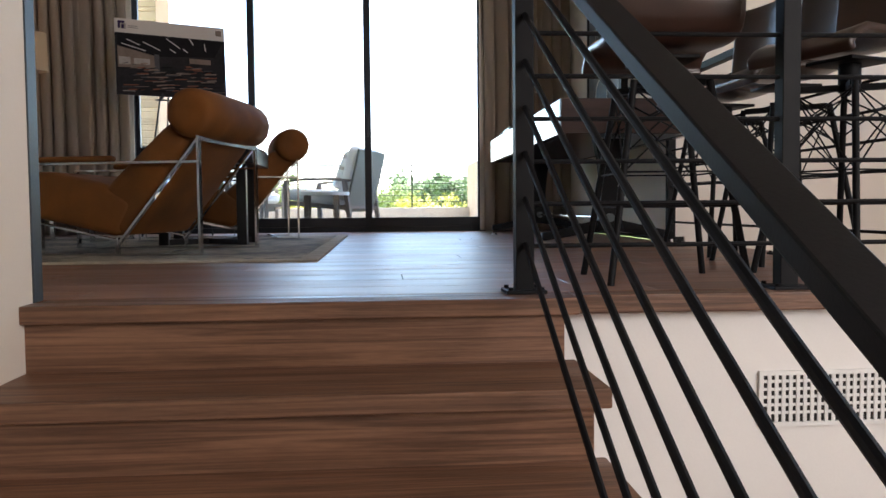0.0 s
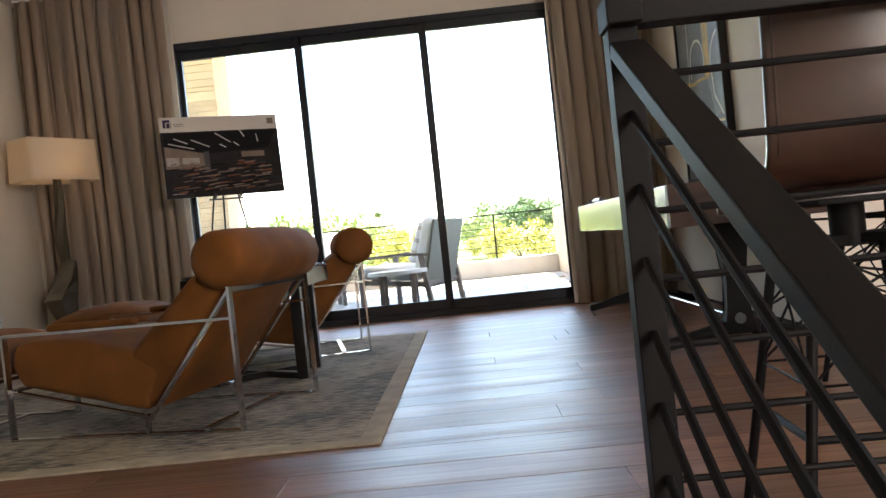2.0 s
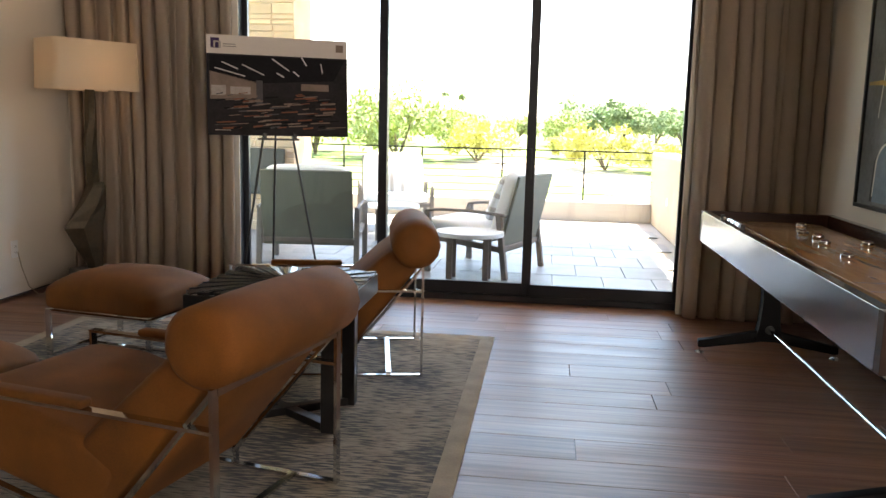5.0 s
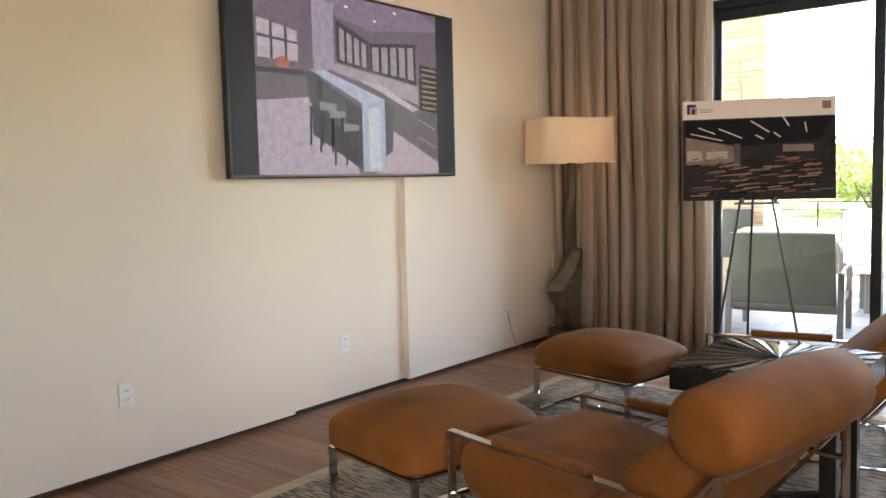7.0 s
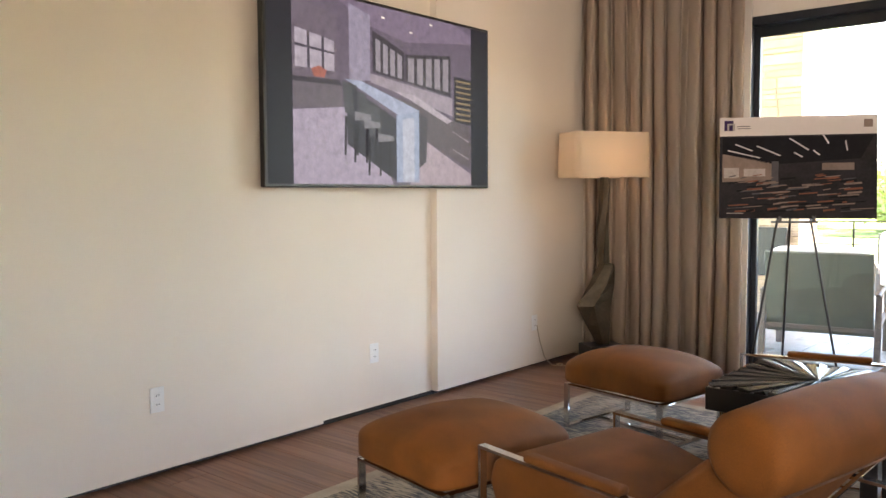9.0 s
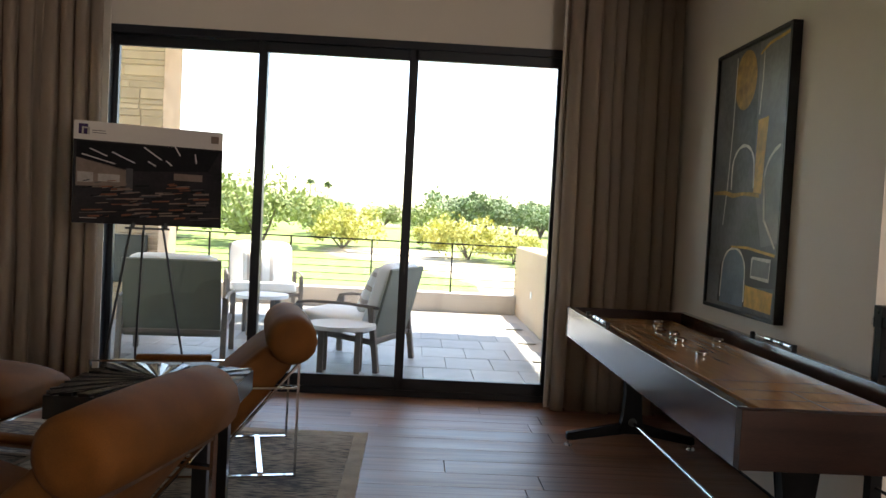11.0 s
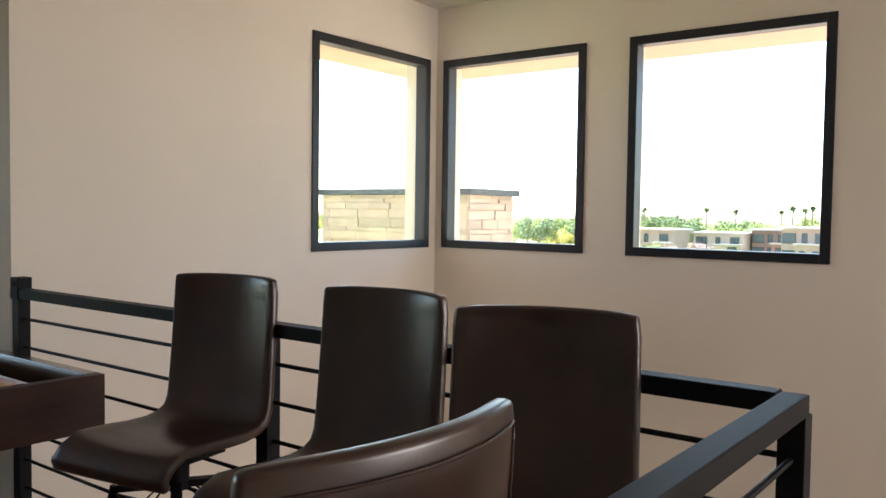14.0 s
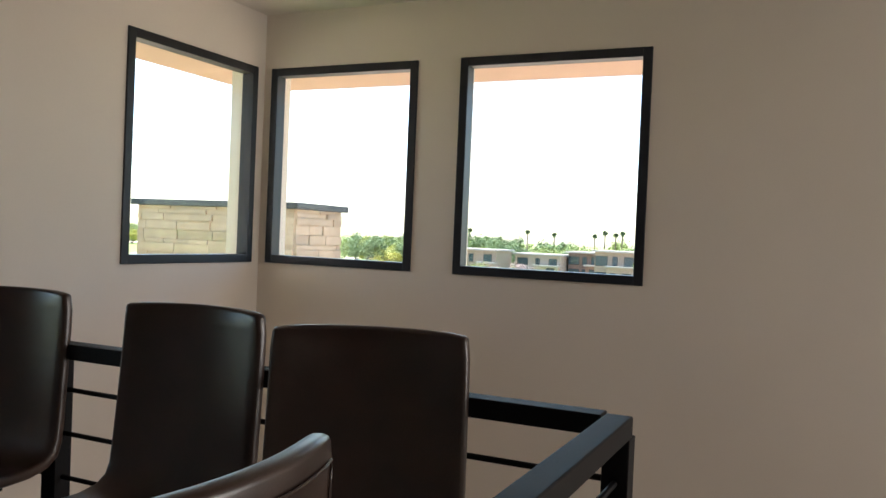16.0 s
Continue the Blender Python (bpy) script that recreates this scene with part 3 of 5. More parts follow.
screen_patch(4, (0.12, 0.11, 0.15), G, (0.20, 0.225), (0.21, 0.227), (0.21, 0.40), (0.20, 0.40))
screen_patch(3, (0.08, 0.075, 0.10), G, (0.09, 0.45), (0.27, 0.44), (0.28, 0.47), (0.09, 0.475))
screen_patch(3, (0.20, 0.18, 0.22), G, (0.09, 0.475), (0.28, 0.47), (0.28, 0.58), (0.09, 0.61))
screen_patch(4, (0.55, 0.20, 0.16), G, (0.16, 0.40), (0.19, 0.38), (0.22, 0.40), (0.21, 0.44), (0.17, 0.44))
screen_patch(3, (0.42, 0.40, 0.54), G, (0.31, 0.02), (0.40, 0.06), (0.40, 0.42), (0.31, 0.44))
screen_patch(3, (0.46, 0.42, 0.50), G, (0.40, 0.38), (0.80, 0.46), (0.80, 0.57), (0.56, 0.48), (0.40, 0.43))
screen_patch(3, (0.07, 0.065, 0.085), G, (0.41, 0.14), (0.555, 0.23), (0.555, 0.40), (0.41, 0.37))
screen_patch(3, (0.07, 0.065, 0.085), G, (0.56, 0.24), (0.79, 0.20), (0.79, 0.45), (0.56, 0.40))
for i in range(4):
    u = 0.423 + i * 0.033
    screen_patch(4, (0.42, 0.40, 0.47), G, (u, 0.18 + i * 0.02), (u + 0.022, 0.194 + i * 0.02), (u + 0.022, 0.365 + i * 0.007), (u, 0.36 + i * 0.007))
for i in range(5):
    u = 0.572 + i * 0.044
    screen_patch(4, (0.40, 0.38, 0.44), G, (u, 0.26 - i * 0.008), (u + 0.030, 0.255 - i * 0.008), (u + 0.030, 0.40 + i * 0.006), (u, 0.395 + i * 0.006))
for i in range(8):
    v = 0.34 + i * 0.034
    screen_patch(5, (0.42, 0.33, 0.20), G, (0.82, v), (0.90, v + 0.006), (0.90, v + 0.018), (0.82, v + 0.012))
screen_patch(3, (0.045, 0.045, 0.055), G, (0.81, 0.32), (0.905, 0.33), (0.905, 0.62), (0.81, 0.60))
screen_patch(3, (0.17, 0.15, 0.17), G, (0.52, 0.49), (0.90, 0.63), (0.90, 0.90), (0.64, 0.72), (0.64, 0.60))
screen_patch(4, (0.62, 0.58, 0.66), G, (0.50, 0.46), (0.60, 0.47), (0.80, 0.60), (0.77, 0.62), (0.58, 0.50))
for v in (0.66, 0.77):
    screen_patch(4, (0.50, 0.46, 0.50), G, (0.80, v), (0.89, v + 0.06), (0.89, v + 0.068), (0.80, v + 0.008))
screen_patch(4, (0.50, 0.60, 0.80), G, (0.29, 0.43), (0.36, 0.43), (0.63, 0.56), (0.53, 0.60))
screen_patch(5, (0.44, 0.56, 0.76), G, (0.515, 0.60), (0.625, 0.565), (0.625, 0.985), (0.515, 0.985))
screen_patch(6, (0.64, 0.72, 0.86), G, (0.545, 0.62), (0.60, 0.60), (0.60, 0.985), (0.545, 0.985))
screen_patch(4, (0.10, 0.095, 0.115), G, (0.625, 0.57), (0.67, 0.60), (0.66, 0.86), (0.625, 0.90))
screen_patch(3, (0.06, 0.06, 0.08), G, (0.30, 0.46), (0.515, 0.62), (0.515, 0.98), (0.30, 0.78))
for u, v in ((0.28, 0.44), (0.32, 0.48), (0.38, 0.55)):
    screen_patch(6, (0.11, 0.12, 0.14), G, (u, v), (u + 0.06, v + 0.02), (u + 0.065, v + 0.20), (u + 0.01, v + 0.17))
    screen_patch(7, (0.30, 0.31, 0.35), G, (u + 0.05, v + 0.16), (u + 0.12, v + 0.17), (u + 0.12, v + 0.20), (u + 0.05, v + 0.21))
    for du in (0.01, 0.06, 0.10):
        screen_patch(6, (0.035, 0.035, 0.045), G, (u + du, v + 0.19), (u + du + 0.010, v + 0.19), (u + du + 0.004, v + 0.40), (u + du - 0.004, v + 0.40))
for u, v in ((0.17, 0.02), (0.45, 0.05), (0.58, 0.10), (0.68, 0.03)):
    screen_patch(5, (1.0, 0.95, 0.9), 0.05, (u, v), (u + 0.015, v + 0.004), (u + 0.015, v + 0.014), (u, v + 0.012))

# ---- outlets on the screen wall ----
def outlet(y, z, x, twin):
    o = base("wall_outlet", pose(x, y, z), "white plastic outlet plate on the wall", "outlet", "outlets on the wall")
    bm = bmesh.new()
    box(bm, 0, 0.007, -0.038, 0.038, -0.062, 0.062, 0.003)
    part("plate", bm, M_PLATE, o)
    for s in (-0.022, 0.022) if twin else (0.0,):
        bm = bmesh.new()
        box(bm, 0.007, 0.010, -0.017, 0.017, s - (0.014 if twin else 0.034), s + (0.014 if twin else 0.034), 0.002)
        part("socket", bm, M_PLATE, o)
        bm = bmesh.new()
        box(bm, 0.010, 0.0105, -0.008, -0.005, s - 0.005, s + 0.005)
        box(bm, 0.010, 0.0105, 0.005, 0.008, s - 0.005, s + 0.005)
        part("slot", bm, M_DARK, o)


outlet(4.30, 0.385, WX, True)
outlet(5.84, 0.375, WX - 0.045, True)
outlet(7.58, 0.36, WX + 0.01, True)

# ---- painting ----
art = base("painting", pose(EX, 6.78, 1.68), "abstract slate grey and gold painting in a black frame", "painting")
AW, AH = 0.51, 0.775
bm = bmesh.new()
for b in ((-AW, AW, -AH, -AH + 0.022), (-AW, AW, AH - 0.022, AH), (-AW, -AW + 0.022, -AH + 0.022, AH - 0.022), (AW - 0.022, AW, -AH + 0.022, AH - 0.022)):
    box(bm, -0.055, -0.002, b[0], b[1], b[2], b[3], 0.002)
part("frame", bm, M_BLACKFRAME, art)
M_SLATEPAINT = material("slate grey paint", (0.13, 0.135, 0.14), 0.45, vary=0.5, scale=3.5, bump=0.4, fine=30)
M_SLATEPALE = material("pale grey paint", (0.24, 0.245, 0.245), 0.45, vary=0.35, scale=4, bump=0.4, fine=30)
M_GOLD = material("gold paint", (0.72, 0.43, 0.08), 0.4, vary=0.35, scale=14, bump=0.4, fine=30)
M_UMBER = material("umber gold paint", (0.46, 0.27, 0.06), 0.4, vary=0.5, scale=12, bump=0.4, fine=30)
M_CHALK = material("chalk white paint", (0.78, 0.75, 0.68), 0.6, vary=0.2, scale=20)
M_BLUEPAINT = material("dusty blue paint", (0.16, 0.22, 0.28), 0.5, vary=0.3, scale=8, bump=0.3)
M_BLACKPAINT = material("soot black paint", (0.035, 0.032, 0.03), 0.5, vary=0.3, scale=8)
bm = bmesh.new()
box(bm, -0.040, -0.004, -AW + 0.022, AW - 0.022, -AH + 0.022, AH - 0.022)
part("canvas", bm, M_SLATEPAINT, art)


def art_uv(u, v, layer):
    return (-0.041 - 0.0008 * layer, AW - 0.03 - u * (2 * AW - 0.06), AH - 0.03 - v * (2 * AH - 0.06))


def art_shape(name, layer, mat, pts):
    bm = bmesh.new()
    flat(bm, [art_uv(u, v, layer) for u, v in pts])
    part(name, bm, mat, art)


def art_stroke(layer, mat, w, pts):
    bm = bmesh.new()
    ring = []
    for i, (u, v) in enumerate(pts):
        (ua, va), (ub, vb) = pts[max(i - 1, 0)], pts[min(i + 1, len(pts) - 1)]
        n_ = Vector((-(vb - va) * 1.5, ub - ua)).normalized() * w * (0.75 + 0.45 * abs(math.sin(i * 2.1)))
        ring.append([bm.verts.new(art_uv(u + k * n_.x, v + k * n_.y / 1.5, layer)) for k in (1, -1)])
    for p, q in zip(ring, ring[1:]):
        bm.faces.new((p[0], q[0], q[1], p[1]))
    part("brush_stroke", bm, mat, art)


def arc(cx, cy, rx, ry, a0, a1, n=16):
    return [(cx + rx * math.cos(radians(a0 + (a1 - a0) * i / n)), cy - ry * math.sin(radians(a0 + (a1 - a0) * i / n))) for i in range(n + 1)]


art_shape("grey_field", 0, M_SLATEPALE, [(0.60, 0.0), (1, 0.0), (1, 0.74), (0.78, 0.76), (0.62, 0.5)])
art_shape("gold_oval", 1, M_UMBER, arc(0.42, 0.12, 0.16, 0.115, 0, 350, 28))
art_shape("gold_bar", 2, M_GOLD, [(0.64, 0.29), (0.78, 0.285), (0.74, 0.565), (0.63, 0.565)])
art_shape("dark_arch", 1, M_BLACKPAINT, [(0.18, 0.99), (0.20, 0.84), (0.34, 0.765), (0.60, 0.765), (0.98, 0.785), (0.98, 0.90), (0.6, 0.91), (0.6, 0.99)])
art_shape("blue_arch", 2, M_BLUEPAINT, [(0.22, 0.99)] + arc(0.41, 0.86, 0.17, 0.085, 180, 0, 14) + [(0.58, 0.99)])
art_shape("gold_block", 2, M_GOLD, [(0.60, 0.905), (0.97, 0.915), (0.96, 0.99), (0.60, 0.985)])
art_shape("pale_square", 2, M_SLATEPALE, [(0.68, 0.80), (0.92, 0.805), (0.91, 0.875), (0.67, 0.87)])
art_stroke(3, M_CHALK, 0.010, [(0.68, 0.80), (0.92, 0.805), (0.91, 0.875), (0.67, 0.87), (0.68, 0.80)])
art_stroke(3, M_CHALK, 0.008, [(0.22, 0.97)] + arc(0.41, 0.86, 0.175, 0.09, 180, 0, 14) + [(0.59, 0.97)])
art_stroke(3, M_CHALK, 0.009, [(0.30, 0.54)] + arc(0.46, 0.46, 0.16, 0.085, 175, 5, 14) + [(0.63, 0.54)])
art_stroke(3, M_CHALK, 0.010, arc(1.05, 0.52, 0.28, 0.13, 110, 185, 10) + [(0.80, 0.66), (0.96, 0.76)])
art_stroke(3, M_CHALK, 0.006, [(0.28, 0.02), (0.27, 0.30), (0.24, 0.52), (0.20, 0.68)])
art_stroke(3, M_CHALK, 0.006, [(0.67, 0.04), (0.67, 0.14), (0.65, 0.27)])
art_stroke(4, M_UMBER, 0.012, [(0.02, 0.55), (0.22, 0.552), (0.34, 0.565), (0.5, 0.56), (0.72, 0.57)])
art_stroke(4, M_GOLD, 0.008, [(0.62, 0.045), (0.74, 0.02), (0.98, 0.01)])
art_stroke(4, M_GOLD, 0.007, [(0.36, 0.765), (0.60, 0.765), (0.97, 0.785)])

# ---- rug ----
rug = base("rug", pose(-1.415, 5.55, 0), "beige and charcoal flecked woven rug", "rug")


def rug_mat():
    m = material("flecked wool", (0.40, 0.34, 0.26), 0.95, vary=0.25, scale=5, bump=0.6, fine=90, stretch=(1, 5, 1))
    nt = m.node_tree
    n, ln = nt.nodes, nt.links.new
    mix = next(q for q in n if q.bl_idname == "ShaderNodeMix")
    co = next(q for q in n if q.bl_idname == "ShaderNodeTexCoord")
    mp = n.new("ShaderNodeMapping")
    mp.inputs["Scale"].default_value = (13, 80, 1)
    ln(co.outputs["Object"], mp.inputs[0])
    no = n.new("ShaderNodeTexNoise")
    no.inputs["Scale"].default_value, no.inputs["Detail"].default_value = 1.0, 3
    ln(mp.outputs[0], no.inputs[0])
    big = n.new("ShaderNodeTexNoise")
    big.inputs["Scale"].default_value = 2.2
    ln(co.outputs["Object"], big.inputs[0])
    ad = n.new("ShaderNodeMath")
    ad.operation = "MULTIPLY_ADD"
    ad.inputs[1].default_value = 0.55
    ln(big.outputs[0], ad.inputs[0]), ln(no.outputs[0], ad.inputs[2])
    ramp = n.new("ShaderNodeValToRGB")
    ramp.color_ramp.elements[0].position, ramp.color_ramp.elements[1].position = 0.71, 0.88
    ramp.color_ramp.elements[0].color, ramp.color_ramp.elements[1].color = (0, 0, 0, 1), (1, 1, 1, 1)
    ln(ad.outputs[0], ramp.inputs[0])
    dark = n.new("ShaderNodeMix")
    dark.data_type = "RGBA"
    dark.inputs[7].default_value = (0.085, 0.085, 0.088, 1)
    ln(ramp.outputs[0], dark.inputs[0]), ln(mix.outputs[2], dark.inputs[6])
    ln(dark.outputs[2], n["Principled BSDF"].inputs["Base Color"])
    return m


RW, RL = 1.36, 1.67
bm = bmesh.new()
box(bm, -RW + 0.085, RW - 0.085, -RL + 0.085, RL - 0.085, 0.001, 0.012, 0.003)
part("woven_field", bm, rug_mat(), rug)
M_BORDER = material("rug border wool", (0.42, 0.355, 0.27), 0.95, vary=0.25, scale=9, bump=0.6, fine=110)
bm = bmesh.new()
for b in ((-RW, RW, -RL, -RL + 0.085), (-RW, RW, RL - 0.085, RL), (-RW, -RW + 0.085, -RL + 0.085, RL - 0.085), (RW - 0.085, RW, -RL + 0.085, RL - 0.085)):
    box(bm, b[0], b[1], b[2], b[3], 0.001, 0.0105, 0.003)
part("border", bm, M_BORDER, rug)


# ---- lounge chairs and ottomans ----
def lounge_chair():
    c = base("lounge_chair", pose(0, 0, 0), "ochre velvet lounge chair with roll headrest and chrome flat-bar frame", "armchair", "lounge chairs on the rug")
    for s in (-1, 1):
        y = s * 0.365
        bm = bmesh.new()
        bar(bm, (0, y, 0.0165), (1.10, y, 0.0165), 0.028, 0.009)
        bar(bm, (0, y, 0.012), (0, y, 0.59), 0.030, 0.012, up=(1, 0, 0))
        bar(bm, (1.10, y, 0.012), (1.10, y, 0.47), 0.030, 0.012, up=(1, 0, 0))
        bar(bm, (-0.005, y, 0.465), (1.106, y, 0.465), 0.034, 0.011)
        bar(bm, (0.0, y - s * 0.012, 0.585), (0.43, y - s * 0.012, 0.07), 0.028, 0.011)
        bar(bm, (0.43, y, 0.02), (0.43, y, 0.10), 0.022, 0.012, up=(1, 0, 0))
        bar(bm, (0.43, y - s * 0.012, 0.085), (1.10, y - s * 0.012, 0.225), 0.024, 0.010)
        part("side_frame", bm, M_CHROME, c)
        bm = bmesh.new()
        box(bm, 0.44, 0.86, y - 0.028, y + 0.028, 0.471, 0.500, 0.012, 3)
        part("arm_pad", bm, M_VELVET, c, smooth=True)
    for x, z, w, h in ((0.17, 0.026, 0.028, 0.010), (0.0, 0.58, 0.012, 0.030), (1.08, 0.225, 0.028, 0.010)):
        bm = bmesh.new()
        bar(bm, (x, -0.355, z), (x, 0.355, z), w, h)
        part("cross_bar", bm, M_CHROME, c)
    bm = bmesh.new()
    prism(bm, [(0.45, 0.10), (1.07, 0.235), (1.115, 0.33), (1.09, 0.415), (1.02, 0.435), (0.80, 0.43), (0.52, 0.37), (0.36, 0.27)], -0.335, 0.335, 0.035)
    part("seat_cushion", bm, M_VELVET, c, smooth="all")
    bm = bmesh.new()
    prism(bm, [(0.40, 0.10), (0.02, 0.575), (0.04, 0.64), (0.13, 0.68), (0.20, 0.64), (0.55, 0.32), (0.53, 0.16)], -0.33, 0.33, 0.035)
    part("back_cushion", bm, M_VELVET, c, smooth="all")
    bm = bmesh.new()
    rings = []
    prof = [(-0.385, 0.02), (-0.392, 0.06), (-0.388, 0.098), (-0.365, 0.122), (-0.2, 0.129), (0, 0.131), (0.2, 0.129), (0.365, 0.122), (0.388, 0.098), (0.392, 0.06), (0.385, 0.02)]
    for y, r in prof:
        rings.append([bm.verts.new((0.035 + r * math.cos(k * math.tau / 28) * (1 + 0.02 * math.sin(3 * k + 9 * y)), y, 0.70 + r * 0.97 * math.sin(k * math.tau / 28))) for k in range(28)])
    for u, v in zip(rings, rings[1:]):
        for k in range(28):
            bm.faces.new((u[k], u[(k + 1) % 28], v[(k + 1) % 28], v[k]))
    bm.faces.new(rings[0]), bm.faces.new(rings[-1])
    part("headrest_roll", bm, M_VELVET, c, smooth="all")
    return c


def ottoman():
    o = base("ottoman", pose(0, 0, 0), "ochre velvet ottoman cushion on a chrome flat-bar frame", "ottoman", "ottomans on the rug")
    for s in (-1, 1):
        for f in (-1, 1):
            bm = bmesh.new()
            bar(bm, (s * 0.285, f * 0.325, 0.012), (s * 0.285, f * 0.325, 0.27), 0.034, 0.012, up=(1, 0, 0))
            part("leg", bm, M_CHROME, o)
    bm = bmesh.new()
    for s in (-1, 1):
        bar(bm, (-0.285, s * 0.325, 0.262), (0.285, s * 0.325, 0.262), 0.034, 0.012)
        bar(bm, (s * 0.285, -0.31, 0.262), (s * 0.285, 0.31, 0.262), 0.034, 0.012)
        bar(bm, (-0.285, s * 0.325, 0.018), (0.285, s * 0.325, 0.018), 0.03, 0.010)
    bar(bm, (0, -0.31, 0.018), (0, 0.31, 0.018), 0.03, 0.010)
    part("frame", bm, M_CHROME, o)
    bm = bmesh.new()
    puff(bm, 0.63, 0.73, 0.30, pose(0, 0, 0.335), 0.50, 8, 13, seat=0.42)
    part("cushion", bm, M_VELVET, o, smooth="all")
    return o


chair = lounge_chair()
chair.matrix_world = pose(-0.565, 4.63, 0, 0, 0, 167.3)
copy_thing(chair, pose(-0.46, 6.68, 0, 0, 0, 192.2))
ott = ottoman()
ott.matrix_world = pose(-2.06, 4.83, 0, 0, 0, 168)
copy_thing(ott, pose(-2.07, 6.50, 0, 0, 0, 79.5))

# ---- side table with a sunburst top ----
table = base("side_table", pose(-0.885, 5.66, 0), "black side table with a carved sunburst top", "table")
TS, TT = 0.335, 0.62
bm = bmesh.new()
box(bm, -TS, TS, -TS, TS, TT - 0.105, TT - 0.012, 0.004)
top = part("tabletop", bm, M_LACQUER, table)
M_RAY = material("burnished black wood", (0.035, 0.034, 0.034), 0.22, vary=0.5, scale=20, bump=0.1, spec=0.8)
rays = 44
for i in range(rays):
    a0, a1 = math.tau * (i + 0.17) / rays, math.tau * (i + 0.83) / rays

    def edge(a):
        k = TS * 0.995 / max(abs(math.cos(a)), abs(math.sin(a)))
        return k * math.cos(a), k * math.sin(a)
    bm = bmesh.new()
    (xa, ya), (xb, yb_) = edge(a0), edge(a1)
    z0 = TT - 0.012
    h = TT + 0.002 * math.sin(i * 2.7)
    pts = [(0.05 * xa, 0.05 * ya), (xa, ya), (xb, yb_), (0.05 * xb, 0.05 * yb_)]
    lo = [bm.verts.new((x, y, z0)) for x, y in pts]
    tilt = 0.003 * (-1) ** i
    hi = [bm.verts.new((x, y, h + (tilt if j > 1 else -tilt))) for j, (x, y) in enumerate(pts)]
    bm.faces.new(hi)
    for j in range(4):
        bm.faces.new((lo[j], lo[(j + 1) % 4], hi[(j + 1) % 4], hi[j]))
    part("ray", bm, M_RAY, top)
for x in (-0.24, 0.24):
    for y in (-0.19, 0.17):
        bm = bmesh.new()
        box(bm, x - 0.03, x + 0.03, y - 0.03, y + 0.03, 0.012, TT - 0.105, 0.003)
        part("leg", bm, M_LACQUER, table)
bm = bmesh.new()
bar(bm, (-0.24, -0.19, 0.031), (0.24, 0.17, 0.031), 0.05, 0.035, 0.002)
bar(bm, (-0.24, 0.17, 0.030), (0.24, -0.19, 0.030), 0.05, 0.034, 0.002)
part("floor_stretcher", bm, M_LACQUER, table)

# ---- floor lamp ----
lamp = base("floor_lamp", pose(-3.09, 7.86, 0, 0, 0, 57), "sculptural patinated brass floor lamp with a linen box shade", "floor lamp")
bm = bmesh.new()
box(bm, -0.145, 0.145, -0.115, 0.115, 0.0, 0.20, 0.004)
part("base", bm, M_LACQUER, lamp)
bm = bmesh.new()
rings = []
for z, cx, cy, a, b_, tw in ((0.198, 0.01, 0, 0.06, 0.05, 0), (0.25, 0.0, 0, 0.075, 0.06, 4), (0.36, -0.03, 0, 0.115, 0.075, 8), (0.51, -0.065, 0, 0.165, 0.08, 12),
                           (0.56, -0.055, 0, 0.15, 0.085, 18), (0.68, -0.01, 0, 0.105, 0.085, 34), (0.80, 0.025, 0, 0.075, 0.075, 48), (0.83, 0.025, 0, 0.068, 0.066, 54), (0.838, 0.01, 0, 0.05, 0.05, 60),
                           (0.98, 0.0, 0, 0.060, 0.048, 75), (1.12, 0.0, 0, 0.052, 0.044, 85), (1.27, 0.012, 0, 0.044, 0.04, 100), (1.42, 0.014, 0, 0.046, 0.038, 110), (1.56, 0.012, 0, 0.032, 0.03, 118)):
    rings.append([bm.verts.new((cx + a * math.cos(radians(tw + k * 60)) * (1.0 if k % 2 else 0.88), cy + b_ * math.sin(radians(tw + k * 60)), z)) for k in range(6)])
for u, v in zip(rings, rings[1:]):
    for k in range(6):
        bm.faces.new((u[k], u[(k + 1) % 6], v[(k + 1) % 6], v[k]))
bm.faces.new(rings[0]), bm.faces.new(rings[-1])
part("stem", bm, M_BRASS, lamp)
bm = bmesh.new()
prof = []
SX, SY, RR = 0.32, 0.18, 0.05
for cx, cy, a0 in ((SX - RR, SY - RR, 0), (-SX + RR, SY - RR, 90), (-SX + RR, -SY + RR, 180), (SX - RR, -SY + RR, 270)):
    prof += [(cx + RR * math.cos(radians(a0 + 18 * i)), cy + RR * math.sin(radians(a0 + 18 * i))) for i in range(6)]
lo = [bm.verts.new((x, y, 1.50)) for x, y in prof]
hi = [bm.verts.new((x * 0.97, y * 0.97, 1.845)) for x, y in prof]
for k in range(len(prof)):
    bm.faces.new((lo[k], lo[(k + 1) % len(prof)], hi[(k + 1) % len(prof)], hi[k]))
bmesh.ops.solidify(bm, geom=bm.faces[:], thickness=0.003)
part("shade", bm, M_SHADE, lamp, "off-white linen shade, lit", smooth=True)
bm = bmesh.new()
rod(bm, (0.012, 0, 1.55), (0.012, 0, 1.62), 0.014)
for s in (-1, 1):
    bar(bm, (0, 0, 1.60), (s * (SX - 0.01), 0, 1.60), 0.006, 0.004)
part("shade_fitting", bm, M_BRASS, lamp)
bm = bmesh.new()
bmesh.ops.create_uvsphere(bm, u_segments=14, v_segments=10, radius=0.035, matrix=Matrix.Translation((0.012, 0, 1.665)))
part("bulb", bm, glowing("warm bulb", (1.0, 0.62, 0.30), 0.06), lamp, "lit warm bulb", smooth=True).visible_shadow = False
bulb = new("lamp_light", bpy.data.lights.new("lamp_light", "POINT"))
